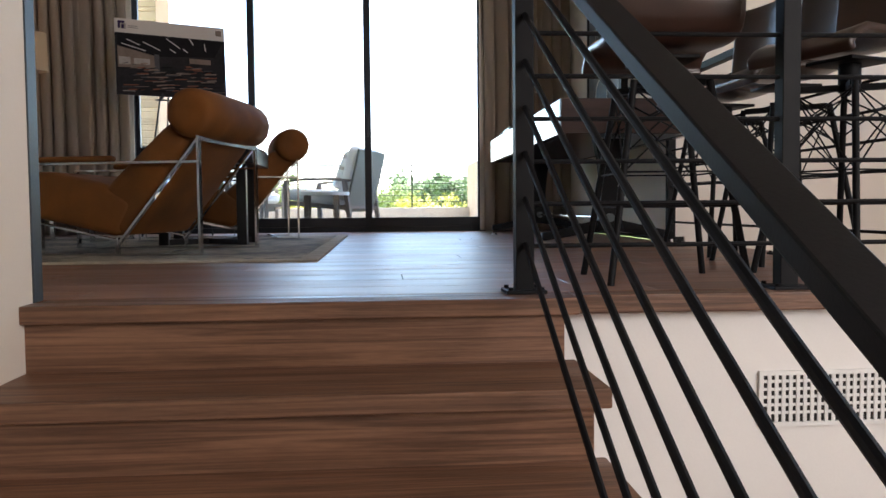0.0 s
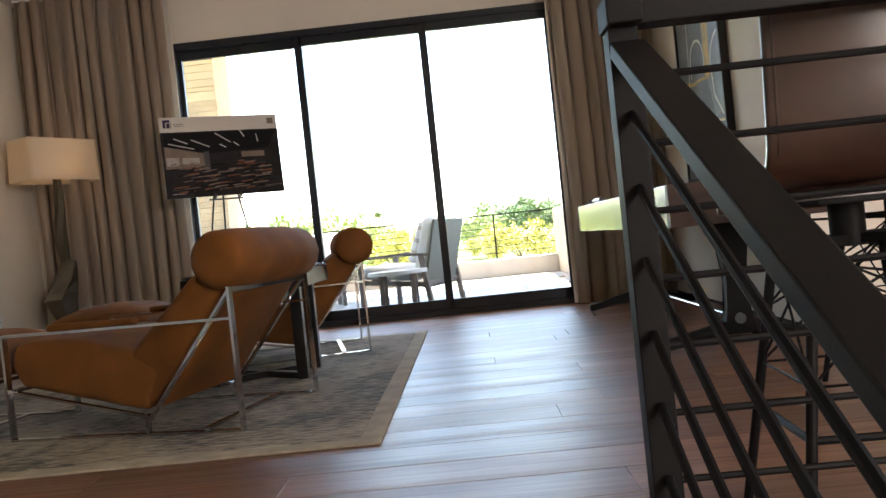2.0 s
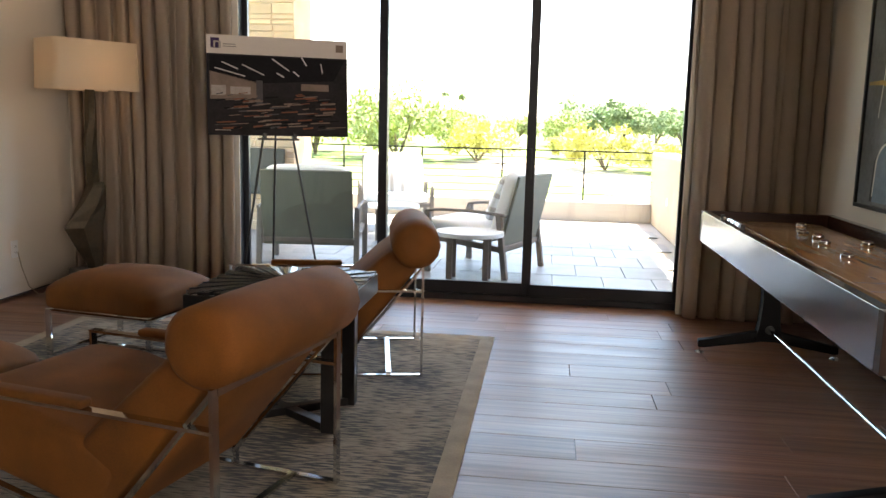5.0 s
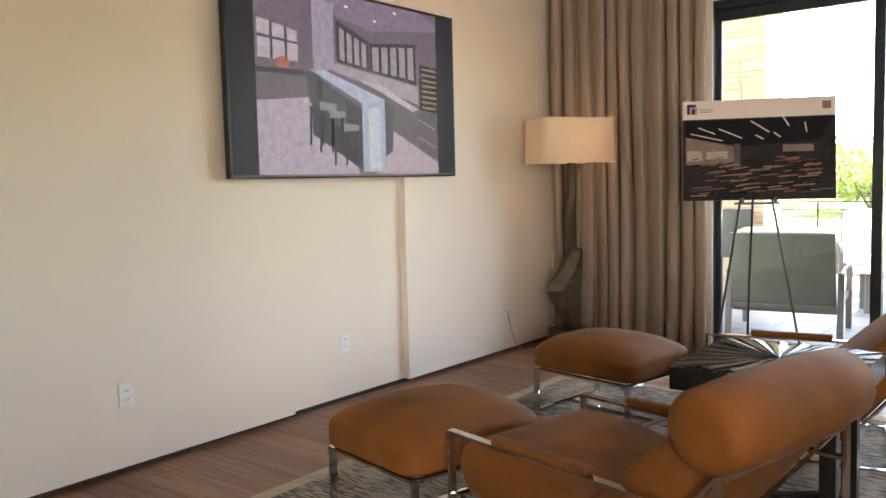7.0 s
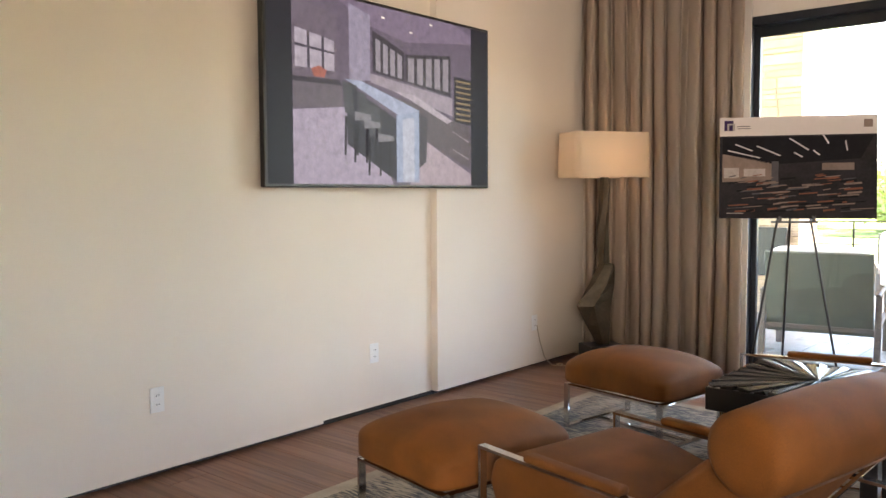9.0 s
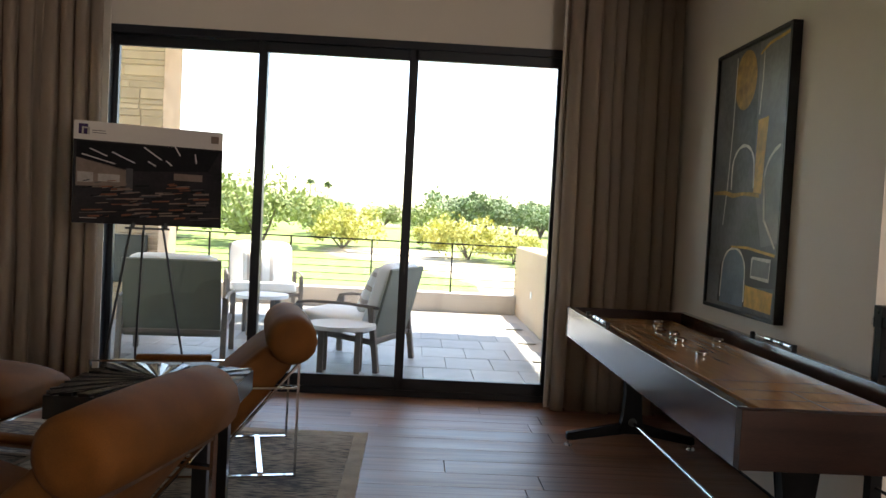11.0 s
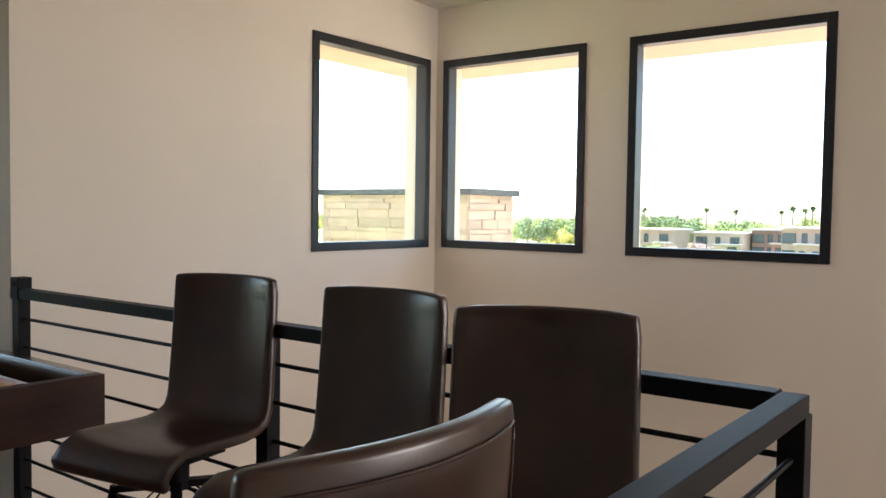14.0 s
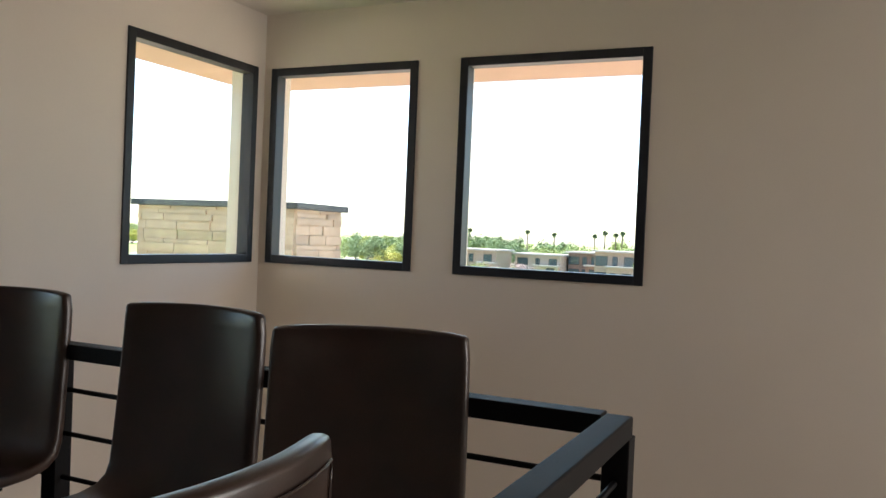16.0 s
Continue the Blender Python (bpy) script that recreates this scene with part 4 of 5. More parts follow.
bulb.data.energy, bulb.data.color, bulb.data.shadow_soft_size = 0.12, (1.0, 0.62, 0.33), 0.06
bulb.location = lamp.matrix_world @ Vector((0.012, 0, 1.665))
bm = bmesh.new()
tube(bm, [(WX + 0.03, 7.59, 0.34), (WX + 0.05, 7.60, 0.22), (WX + 0.07, 7.64, 0.08), (WX + 0.10, 7.70, 0.012), (WX + 0.16, 7.74, 0.009), (WX + 0.14, 7.80, 0.009), (WX + 0.10, 7.77, 0.011), (WX + 0.16, 7.72, 0.014), (-3.27, 7.80, 0.009)], 0.004, 6)
cord = part("power_cord", bm, M_CORD, None, smooth=True)
tagged(cord, "thin power cord coiled from outlet to the lamp", "cord")

# ---- easel and board ----
BA = math.degrees(math.atan2(0.40, 0.845))
easel = base("easel", pose(-1.61, 7.68, 0, 0, 0, BA), "thin black folding tripod easel", "easel")
for (x, y), (tx, ty, tz) in (((-0.30, -0.14), (-0.03, 0.03, 1.62)), ((0.30, -0.14), (0.03, 0.03, 1.62)), ((0.0, 0.42), (0.0, 0.05, 1.62))):
    bm = bmesh.new()
    rod(bm, (x, y, 0.0), (tx, ty, tz), 0.008, n=8)
    part("leg", bm, M_BLACKFRAME, easel, smooth=True)
bm = bmesh.new()
for s in (-1, 1):
    box(bm, s * 0.10 - 0.012, s * 0.10 + 0.012, -0.13, -0.03, 1.196, 1.206, 0.002)
    box(bm, s * 0.10 - 0.012, s * 0.10 + 0.012, -0.13, -0.122, 1.206, 1.232, 0.002)
bar(bm, (-0.14, -0.03, 1.19), (0.14, -0.03, 1.19), 0.014, 0.014)
part("tray", bm, M_BLACKFRAME, easel)

M_PHOTO = material("dark interior photo print", (0.030, 0.027, 0.029), 0.7, vary=0.4, scale=6, spec=0.1)
board = base("presentation_board", pose(-1.61, 7.68, 1.208, -4, 0, BA), "white foam board printed with a photo of a large dining room", "poster")
BW, BH = 0.465, 0.65
bm = bmesh.new()
box(bm, -BW, BW, -0.088, -0.080, 0, BH, 0.001)
part("board", bm, M_BOARDWHITE, board)


def on_board(name, layer, mat, pts):
    bm = bmesh.new()
    flat(bm, [(-BW + u * 2 * BW, -0.0885 - 0.0006 * layer, BH * (1 - v)) for u, v in pts])
    part(name, bm, mat, board)


def ink(name, c, r=0.4):
    return material(name, c, 0.7, vary=0.2, scale=20, spec=0.1)


def rect(u0, v0, u1, v1):
    return [(u0, v0), (u1, v0), (u1, v1), (u0, v1)]


I_LIGHT, I_TAN, I_RED, I_GREY, I_DEEP = ink("pale ink", (0.42, 0.37, 0.34)), ink("tan ink", (0.24, 0.18, 0.15)), ink("brick ink", (0.23, 0.09, 0.055)), ink("grey ink", (0.10, 0.095, 0.10)), ink("black ink", (0.014, 0.013, 0.015))
I_WHITE, I_NAVY = ink("white ink", (0.62, 0.58, 0.58)), ink("violet ink", (0.05, 0.03, 0.09))
on_board("photo", 0, M_PHOTO, rect(0.0, 0.185, 1, 1))
on_board("mark", 0, I_NAVY, rect(0.03, 0.03, 0.09, 0.13))
on_board("mark", 1, I_LIGHT, rect(0.05, 0.06, 0.10, 0.135))
on_board("mark", 2, I_NAVY, rect(0.062, 0.075, 0.085, 0.13))
on_board("small_print", 0, I_GREY, rect(0.115, 0.085, 0.20, 0.092))
on_board("small_print", 0, I_GREY, rect(0.115, 0.108, 0.205, 0.114))
on_board("mark", 0, I_TAN, rect(0.915, 0.045, 0.97, 0.12))
on_board("photo_ceiling", 1, I_DEEP, [(0.02, 0.20), (0.98, 0.20), (0.9, 0.42), (0.35, 0.47), (0.02, 0.36)])
for u, v, du, dv in ((0.10, 0.27, 0.12, 0.06), (0.24, 0.29, 0.16, 0.09), (0.45, 0.22, 0.13, 0.11), (0.66, 0.19, 0.045, 0.08), (0.80, 0.25, 0.02, 0.09), (0.05, 0.33, 0.22, 0.07), (0.48, 0.36, 0.06, 0.035), (0.60, 0.34, 0.05, 0.04)):
    on_board("light_strip", 2, I_WHITE, [(u, v), (u + 0.008, v - 0.008), (u + du, v + dv), (u + du - 0.008, v + dv + 0.008)])
on_board("photo_wall", 1, I_TAN, [(0.02, 0.36), (0.36, 0.46), (0.36, 0.62), (0.02, 0.64)])
on_board("photo_window", 2, I_LIGHT, rect(0.03, 0.50, 0.13, 0.60))
on_board("photo_window", 2, I_LIGHT, rect(0.16, 0.51, 0.30, 0.585))
on_board("photo_pillar", 2, I_GREY, rect(0.34, 0.44, 0.385, 0.68))
on_board("photo_window", 2, I_TAN, rect(0.66, 0.46, 0.86, 0.53))
rnd = random.Random(8)
for i in range(95):
    v = rnd.uniform(0.56, 0.93)
    u = rnd.uniform(0.05, 0.84)
    du, dv = rnd.uniform(0.03, 0.11) * (0.5 + v), rnd.uniform(0.006, 0.020)
    on_board("photo_table", 3 + i % 5, rnd.choice((I_RED, I_RED, I_TAN, I_DEEP, I_GREY, I_TAN, I_DEEP)), [(u, v), (u + du, v - 0.012), (u + du, v + dv - 0.012), (u, v + dv)])
on_board("caption_line", 9, I_LIGHT, rect(0.05, 0.945, 0.16, 0.953))

# ---- shuffleboard table ----
SB = base("shuffleboard_table", pose(0, 0, 0), "dark walnut shuffleboard table on black pedestal legs", "game table")
X0, X1, Y0, Y1 = 1.205, 2.0, 4.65, 7.55
for nm, b in (("long_side", (X0, X0 + 0.045, Y0 + 0.045, Y1 - 0.045)), ("long_side", (X1 - 0.045, X1, Y0 + 0.045, Y1 - 0.045)), ("end_panel", (X0, X1, Y0, Y0 + 0.045)), ("end_panel", (X0, X1, Y1 - 0.045, Y1))):
    bm = bmesh.new()
    box(bm, *b, 0.63, 0.82, 0.002)
    part(nm, bm, M_WALNUT if nm == "long_side" else M_WALNUTEND, SB)
bm = bmesh.new()
box(bm, X0 + 0.045, X1 - 0.045, Y0 + 0.045, Y1 - 0.045, 0.64, 0.665)
part("gutter", bm, M_LACQUER, SB)
bm = bmesh.new()
box(bm, 1.375, 1.875, 4.90, 7.44, 0.665, 0.772, 0.004)
pf = part("playfield", bm, M_MAPLE, SB, "glossy oiled wood playfield")
M_LINE = material("scoring line", (0.03, 0.015, 0.01), 0.3)
for b in [(1.38, 1.87, y, y + 0.006, 0.772, 0.7725) for y in (5.05, 5.22, 5.40, 6.95, 7.12, 7.29)] + [(1.622, 1.628, 4.91, 5.22, 0.772, 0.7728)]:
    bm = bmesh.new()
    box(bm, *b)
    part("scoring_line", bm, M_LINE, pf)
for y in (5.02, 7.17):
    bm = bmesh.new()
    prism(bm, [(-0.095, 0.63), (0.095, 0.63), (0.062, 0.52), (0.048, 0.35), (0.052, 0.20), (0.085, 0.09), (-0.085, 0.09), (-0.052, 0.20), (-0.048, 0.35), (-0.062, 0.52)], -0.035, 0.035, 0.006)
    col = part("pedestal", bm, M_RAIL, SB, "cast black pedestal leg", smooth=True)
    col.location = (1.57, y, 0)
    for s in (-1, 1):
        bm = bmesh.new()
        prism(bm, [(0.05, 0.155), (0.05, 0.085), (0.37, 0.035), (0.40, 0.035), (0.40, 0.08), (0.36, 0.085)], -0.025, 0.025, 0.006)
        ft = part("foot", bm, M_RAIL, col, smooth=True)
        ft.matrix_basis = pose(0, 0, 0, 0, 0, 0 if s > 0 else 180)
        bm = bmesh.new()
        rod(bm, (s * 0.385, 0, 0.0), (s * 0.385, 0, 0.012), 0.028, 0.022, 14)
        rod(bm, (s * 0.385, 0, 0.010), (s * 0.385, 0, 0.036), 0.008)
        part("glide", bm, M_CHROME, col, "chrome levelling glide", smooth=True)
    bm = bmesh.new()
    rod(bm, (0, -0.044, 0.165), (0, -0.034, 0.165), 0.026, n=18)
    part("boss", bm, M_STEEL, col, smooth=True)
bm = bmesh.new()
rod(bm, (1.57, 5.05, 0.165), (1.57, 7.14, 0.165), 0.010, n=12)
part("stretcher_rod", bm, M_CHROME, SB, "polished steel stretcher rod", smooth=True)
for x, ya, yb2 in ((X0 + 0.022, 6.52, 7.0), (X1 - 0.022, 5.95, 6.42)):
    cnt = base("score_slider", pose(0, 0, 0), "black and chrome bead score counter on the table rim", "scorer", "score counters")
    for y in (ya, yb2):
        bm = bmesh.new()
        box(bm, x - 0.012, x + 0.012, y - 0.008, y + 0.008, 0.82, 0.852, 0.003)
        part("bracket", bm, M_BLACKFRAME, cnt)
    bm = bmesh.new()
    rod(bm, (x, ya, 0.84), (x, yb2, 0.84), 0.003, n=6)
    part("rail", bm, M_CHROME, cnt)
    for i in range(8):
        bm = bmesh.new()
        y = ya + 0.02 + 0.036 * i
        rod(bm, (x, y, 0.84), (x, y + 0.032, 0.84), 0.0125, n=12)
        part("bead", bm, M_CHROME if (i + (x > 1.6)) % 3 else M_BLACKFRAME, cnt, smooth=True)


def puck():
    p = base("puck", pose(0, 0, 0), "chrome shuffleboard puck with a dark cap", "puck", "pucks on the shuffleboard")
    bm = bmesh.new()
    rod(bm, (0, 0, 0), (0, 0, 0.006), 0.027, 0.029, 20)
    rod(bm, (0, 0, 0.006), (0, 0, 0.018), 0.029, 0.029, 20)
    rod(bm, (0, 0, 0.018), (0, 0, 0.022), 0.029, 0.025, 20)
    part("disc", bm, M_CHROME, p, smooth=True)
    bm = bmesh.new()
    rod(bm, (0, 0, 0.020), (0, 0, 0.026), 0.019, n=18)
    part("cap", bm, M_PUCKRED, p, "dark red cap", smooth=True)
    return p


spots = ((1.72, 7.23), (1.621, 6.847), (1.657, 6.711), (1.61, 6.456), (1.565, 6.008), (1.819, 6.479))
pk = puck()
pk.matrix_world = pose(*spots[0], 0.772)
for x, y in spots[1:]:
    copy_thing(pk, pose(x, y, 0.772, 0, 0, 40 * x))


# ---- bar stools ----
def bar_stool():
    s = base("bar_stool", pose(0, 0, 0), "dark brown leather bar stool on splayed black wire legs", "bar stool", "bar stools by the rail")
    prof = [(0.215, 0.690), (0.222, 0.708), (0.205, 0.728), (0.16, 0.738), (0.08, 0.735), (0.0, 0.728), (-0.07, 0.727), (-0.125, 0.735), (-0.165, 0.758), (-0.188, 0.795), (-0.20, 0.85), (-0.212, 0.92), (-0.224, 1.0), (-0.236, 1.08), (-0.245, 1.14), (-0.250, 1.188)]
    n = 12
    bm = bmesh.new()
    grid = []
    for i, (x, z) in enumerate(prof):
        t = i / (len(prof) - 1)
        w = 0.203 - 0.005 * t
        back = max(0.0, (t - 0.5) / 0.5)
        row = []
        for j in range(n + 1):
            u = -1 + 2 * j / n
            c = 1.0
            if i >= len(prof) - 2:
                c = 1 - (0.022 if i == len(prof) - 1 else 0.0)
            dx = 0.05 * back * u * u
            dz = 0.014 * (1 - back) * u * u * (0.2 if i < 3 else 1) - (0.004 * u ** 8 if i == len(prof) - 1 else 0)
            row.append(bm.verts.new((x + dx, u * w * c, z + dz)))
        grid.append(row)
    for a, b in zip(grid, grid[1:]):
        for j in range(n):
            bm.faces.new((a[j], a[j + 1], b[j + 1], b[j]))
    bmesh.ops.recalc_face_normals(bm, faces=bm.faces)
    bmesh.ops.solidify(bm, geom=bm.faces[:], thickness=0.026)
    rim = [e for e in bm.edges if len(e.link_faces) == 2 and e.calc_face_angle(0) > 1.0]
    bmesh.ops.bevel(bm, geom=rim, offset=0.008, segments=2, affect="EDGES", profile=0.5)
    shell = part("shell", bm, M_LEATHER, s, smooth="all")
    bm = bmesh.new()
    for q in (-0.180, 0.180):
        pts = []
        for i in range(9, len(prof)):
            x, z = prof[i]
            t = i / (len(prof) - 1)
            pts.append((x + 0.05 * max(0, (t - 0.5) / 0.5) * (q / 0.199) ** 2 - 0.0005, q, min(z, 1.160)))
        tube(bm, pts, 0.0018, 5)
    tube(bm, [(-0.2515 + 0.05 * (q / 0.199) ** 2, q, 1.160) for q in (-0.180, -0.15, -0.12, -0.08, -0.04, 0, 0.04, 0.08, 0.12, 0.15, 0.180)], 0.0018, 5)
    part("stitching", bm, M_LEATHER, shell, "raised stitched seam")
    bm = bmesh.new()
    rod(bm, (0, 0, 0.60), (0, 0, 0.70), 0.035, n=16)
    box(bm, -0.10, 0.10, -0.09, 0.09, 0.690, 0.702, 0.002)
    part("swivel", bm, M_RAIL, s, smooth=True)
    bm = bmesh.new()
    bar(bm, (-0.11, -0.11, 0.615), (0.11, 0.11, 0.615), 0.03, 0.02)
    bar(bm, (-0.11, 0.11, 0.614), (0.11, -0.11, 0.614), 0.03, 0.02)
    part("leg_plate", bm, M_RAIL, s)
    tops = [(sx * 0.115, sy * 0.115, 0.62) for sx, sy in ((1, 1), (-1, 1), (-1, -1), (1, -1))]
    feet = [(sx * 0.205, sy * 0.205, 0.0) for sx, sy in ((1, 1), (-1, 1), (-1, -1), (1, -1))]
    for a, b in zip(tops, feet):
        bm = bmesh.new()
        rod(bm, b, a, 0.011, 0.011, 10)
        part("leg", bm, M_RAIL, s, smooth=True)

    def along(k, z):
        return Vector(feet[k]).lerp(Vector(tops[k]), z / 0.62)
    for k in range(4):
        j = (k + 1) % 4
        for za, zb in ((0.60, 0.34), (0.34, 0.60), (0.47, 0.60), (0.60, 0.47), (0.34, 0.34)):
            bm = bmesh.new()
            rod(bm, along(k, za), along(j, zb), 0.003, n=5)
            part("wire_brace", bm, M_RAIL, s)
    for k in range(4):
        bm = bmesh.new()
        rod(bm, along(k, 0.24), along((k + 1) % 4, 0.24), 0.0085, n=8)
        part("footrest", bm, M_RAIL, s, smooth=True)
    return s


stool = bar_stool()
stool.matrix_world = pose(1.85, 4.03, 0, 0, 0, 190)
copy_thing(stool, pose(1.835, 3.415, 0, 0, 0, 183))
copy_thing(stool, pose(1.763, 2.845, 0, 0, 0, 200))
copy_thing(stool, pose(1.11, 2.785, 0, 0, 0, 87) @ Matrix.Diagonal((1, 1, 0.985, 1)))

# ---- terrace ----
terrace = base("terrace", pose(0, 0, 0), "slate tiled terrace floor", "terrace")
terrace["kind"] = "structure"
solid("terrace_slab", M_CONCRETE, "concrete terrace slab", "slab", (-6.0, 2.1, NY + 0.2, 14.75, -0.4, -0.05))
bm = bmesh.new()
box(bm, -0.221, 0.221, -0.296, 0.296, -0.015, 0.0, 0.004, 1)
tile_me = finish("tile", bm, M_SLATE)
for j in range(10):
    for i in range(15):
        x, y = -4.6 + 0.446 * i + (0.223 if j % 2 else 0), NY + 0.50 + 0.60 * j
        if x < 1.55 and y + 0.3 < 14.45:
            t = new("tile", tile_me)
            t.parent = terrace
            t.location = (x, y, -0.032 + 0.003 * random.random())
solid("terrace_kerb", M_CONCRETE, "low concrete kerb below the terrace railing", "kerb", (-6.0, 1.75, 14.45, 14.75, -0.05, 0.235), bevel=0.01)
solid("terrace_parapet", M_STUCCO, "tan stucco terrace side wall", "parapet", (1.75, 2.1, NY + 0.2, 14.75, -0.05, 0.98), bevel=0.02)
bm = bmesh.new()
rod(bm, (1.742, 12.9, 0.40), (1.75, 12.9, 0.40), 0.05, n=12)
tagged(part("wall_light", bm, M_PLATE, smooth=True), "small round white step light in the parapet", "light")
# slab added above the view; its edge sets where the sun patch begins
solid("terrace_shade_slab", M_STUCCO, "tan stucco roof slab added out of view to shade the terrace", "roof", (-6.2, 2.4, NY + 0.2, 13.85, 4.6, 4.9))
tr = base("terrace_railing", pose(0, 0, 0), "thin dark steel terrace railing", "railing")
bm = bmesh.new()
box(bm, -6, 1.75, 14.585, 14.615, 0.965, 0.985)
part("top_rail", bm, M_RAIL, tr)
for k in range(6):
    bm = bmesh.new()
    rod(bm, (-6, 14.6, 0.34 + k * 0.105), (1.75, 14.6, 0.34 + k * 0.105), 0.006, n=6)
    part("rail_rod", bm, M_RAIL, tr)
for x in (-4.1, -2.9, -1.68, -0.46, 0.76):
    bm = bmesh.new()
    box(bm, x - 0.012, x + 0.012, 14.588, 14.612, 0.235, 0.965)
    part("post", bm, M_RAIL, tr)

# stone pier and wall at the terrace's west side
pier = base("stone_wall", pose(0, 0, 0), "tan ledge stone wall at the end of the terrace", "wall")
pier["kind"] = "structure"
bm = bmesh.new()
box(bm, -6.0, -2.86, 11.96, 12.7, -0.05, 4.6)
part("core", bm, M_STONE, pier)
rnd = random.Random(4)
z = -0.05
while z < 4.5:
    h = rnd.choice((0.06, 0.08, 0.10, 0.13))
    h = min(h, 4.6 - z)
    x = -2.84
    while x > -4.0:
        w = rnd.uniform(0.25, 0.7)
        bm = bmesh.new()
        d = rnd.uniform(0.006, 0.025)
        box(bm, x - w + 0.006, x - 0.006, 11.96 - d, 11.98, z + 0.005, z + h - 0.005, 0.006, 1)
        part("stone", bm, M_STONE, pier)
        x -= w
    z += h
bm = bmesh.new()
box(bm, -4.4, -2.95, 11.84, 11.905, 0.42, 0.98, 0.01)
tagged(part("fireplace_screen", bm, M_BLACKFRAME), "black outdoor fireplace screen on the stone wall", "fireplace")


# ---- terrace furniture ----
def patio_chair():
    c = base("patio_chair", pose(0, 0, 0), "weathered teak patio chair with pale cushions and a grey sling back", "armchair", "patio chairs")
    for s in (-1, 1):
        for x0, x1, h in ((-0.32, -0.40, 0.58), (0.38, 0.38, 0.56)):
            bm = bmesh.new()
            bar(bm, (x1, s * 0.447, 0), (x0, s * 0.447, h), 0.05, 0.05, 0.006)
            part("leg", bm, M_TEAK, c)
        bm = bmesh.new()
        tube(bm, [(0.42, s * 0.447, 0.50), (0.40, s * 0.452, 0.565), (0.27, s * 0.452, 0.585), (-0.1, s * 0.452, 0.59), (-0.40, s * 0.452, 0.57)], 0.014, 8)
        part("armrest", bm, M_TEAK, c, smooth=True)
        bm = bmesh.new()
        bar(bm, (-0.38, s * 0.427, 0.26), (0.38, s * 0.427, 0.33), 0.04, 0.05, 0.004)
        part("side_rail", bm, M_TEAK, c)
    bm = bmesh.new()
    bar(bm, (-0.34, -0.427, 0.27), (-0.34, 0.427, 0.27), 0.05, 0.04, 0.004)
    bar(bm, (0.36, -0.427, 0.32), (0.36, 0.427, 0.32), 0.05, 0.04, 0.004)
    part("cross_rail", bm, M_TEAK, c)
    bm = bmesh.new()
    prism(bm, [(-0.33, 0.22), (-0.500, 0.91), (-0.475, 0.92), (-0.305, 0.23)], -0.415, 0.415, 0.006)
    part("sling_back", bm, M_SLING, c, "grey green woven sling")
    bm = bmesh.new()
    puff(bm, 0.70, 0.80, 0.16, pose(0.10, 0, 0.40, 0, -5, 0), 0.2, 7)
    part("seat_cushion", bm, M_CUSHION, c, smooth="all")
    bm = bmesh.new()
    puff(bm, 0.64, 0.80, 0.17, pose(-0.335, 0, 0.645, 0, 74, 0), 0.2, 7)
    part("back_cushion", bm, M_CUSHION, c, smooth="all")
    return c


def pillow(m):
    p = base("throw_pillow", m, "pale outdoor pillow with taupe stripes", "pillow", "striped pillows")
    bm = bmesh.new()
    puff(bm, 0.46, 0.46, 0.17, Matrix(), 0.75, 9)
    body = part("pillow_body", bm, M_CUSHION, p, smooth="all")
    me = body.data
    me.materials.append(M_STRIPE)
    for f in me.polygons:
        if int((f.center.x + 1) / 0.040) % 3 == 0:
            f.material_index = 1


pc = patio_chair()
pc.matrix_world = pose(-1.97, 9.80, -0.03, 0, 0, 97)
copy_thing(pc, pose(-0.33, 9.90, -0.03, 0, 0, 160))
copy_thing(pc, pose(-1.75, 12.75, -0.03, 0, 0, -75))
pillow(pose(-0.33, 9.90, -0.03, 0, 0, 160) @ pose(-0.19, 0, 0.70, 0, 66, 0))
pillow(pose(-1.72, 12.48, 0.62, 68, 0, 15))


def round_table(m):
    t = base("patio_table", m, "round pale topped patio side table on teak legs", "side table", "patio tables")
    bm = bmesh.new()
    rod(bm, (0, 0, 0.405), (0, 0, 0.44), 0.30, n=32)
    part("tabletop", bm, M_CUSHION, t, "pale stone top", smooth=True)
    for k in range(4):
        a = radians(45 + 90 * k)
        bm = bmesh.new()
        bar(bm, (0.22 * math.cos(a), 0.22 * math.sin(a), 0), (0.22 * math.cos(a), 0.22 * math.sin(a), 0.405), 0.05, 0.05, 0.005)
        part("leg", bm, M_TEAK, t)


round_table(pose(-0.42, 9.24, -0.03))
round_table(pose(-1.50, 11.35, -0.03, 0, 0, 20))

# ---- grounds ----
GZ = -4.2


def lie(x, y):
    """Height of the ground: it falls away to the east and swells up beyond the lawn to the north."""
    east = min(1.0, max(0.0, (x - 45) / 85))
    u = min(1.0, max(0.0, (y - 50) / 90))
    return GZ - 2.7 * east + 3.4 * u * u * (3 - 2 * u) * (1 - min(1.0, east * 2.0))


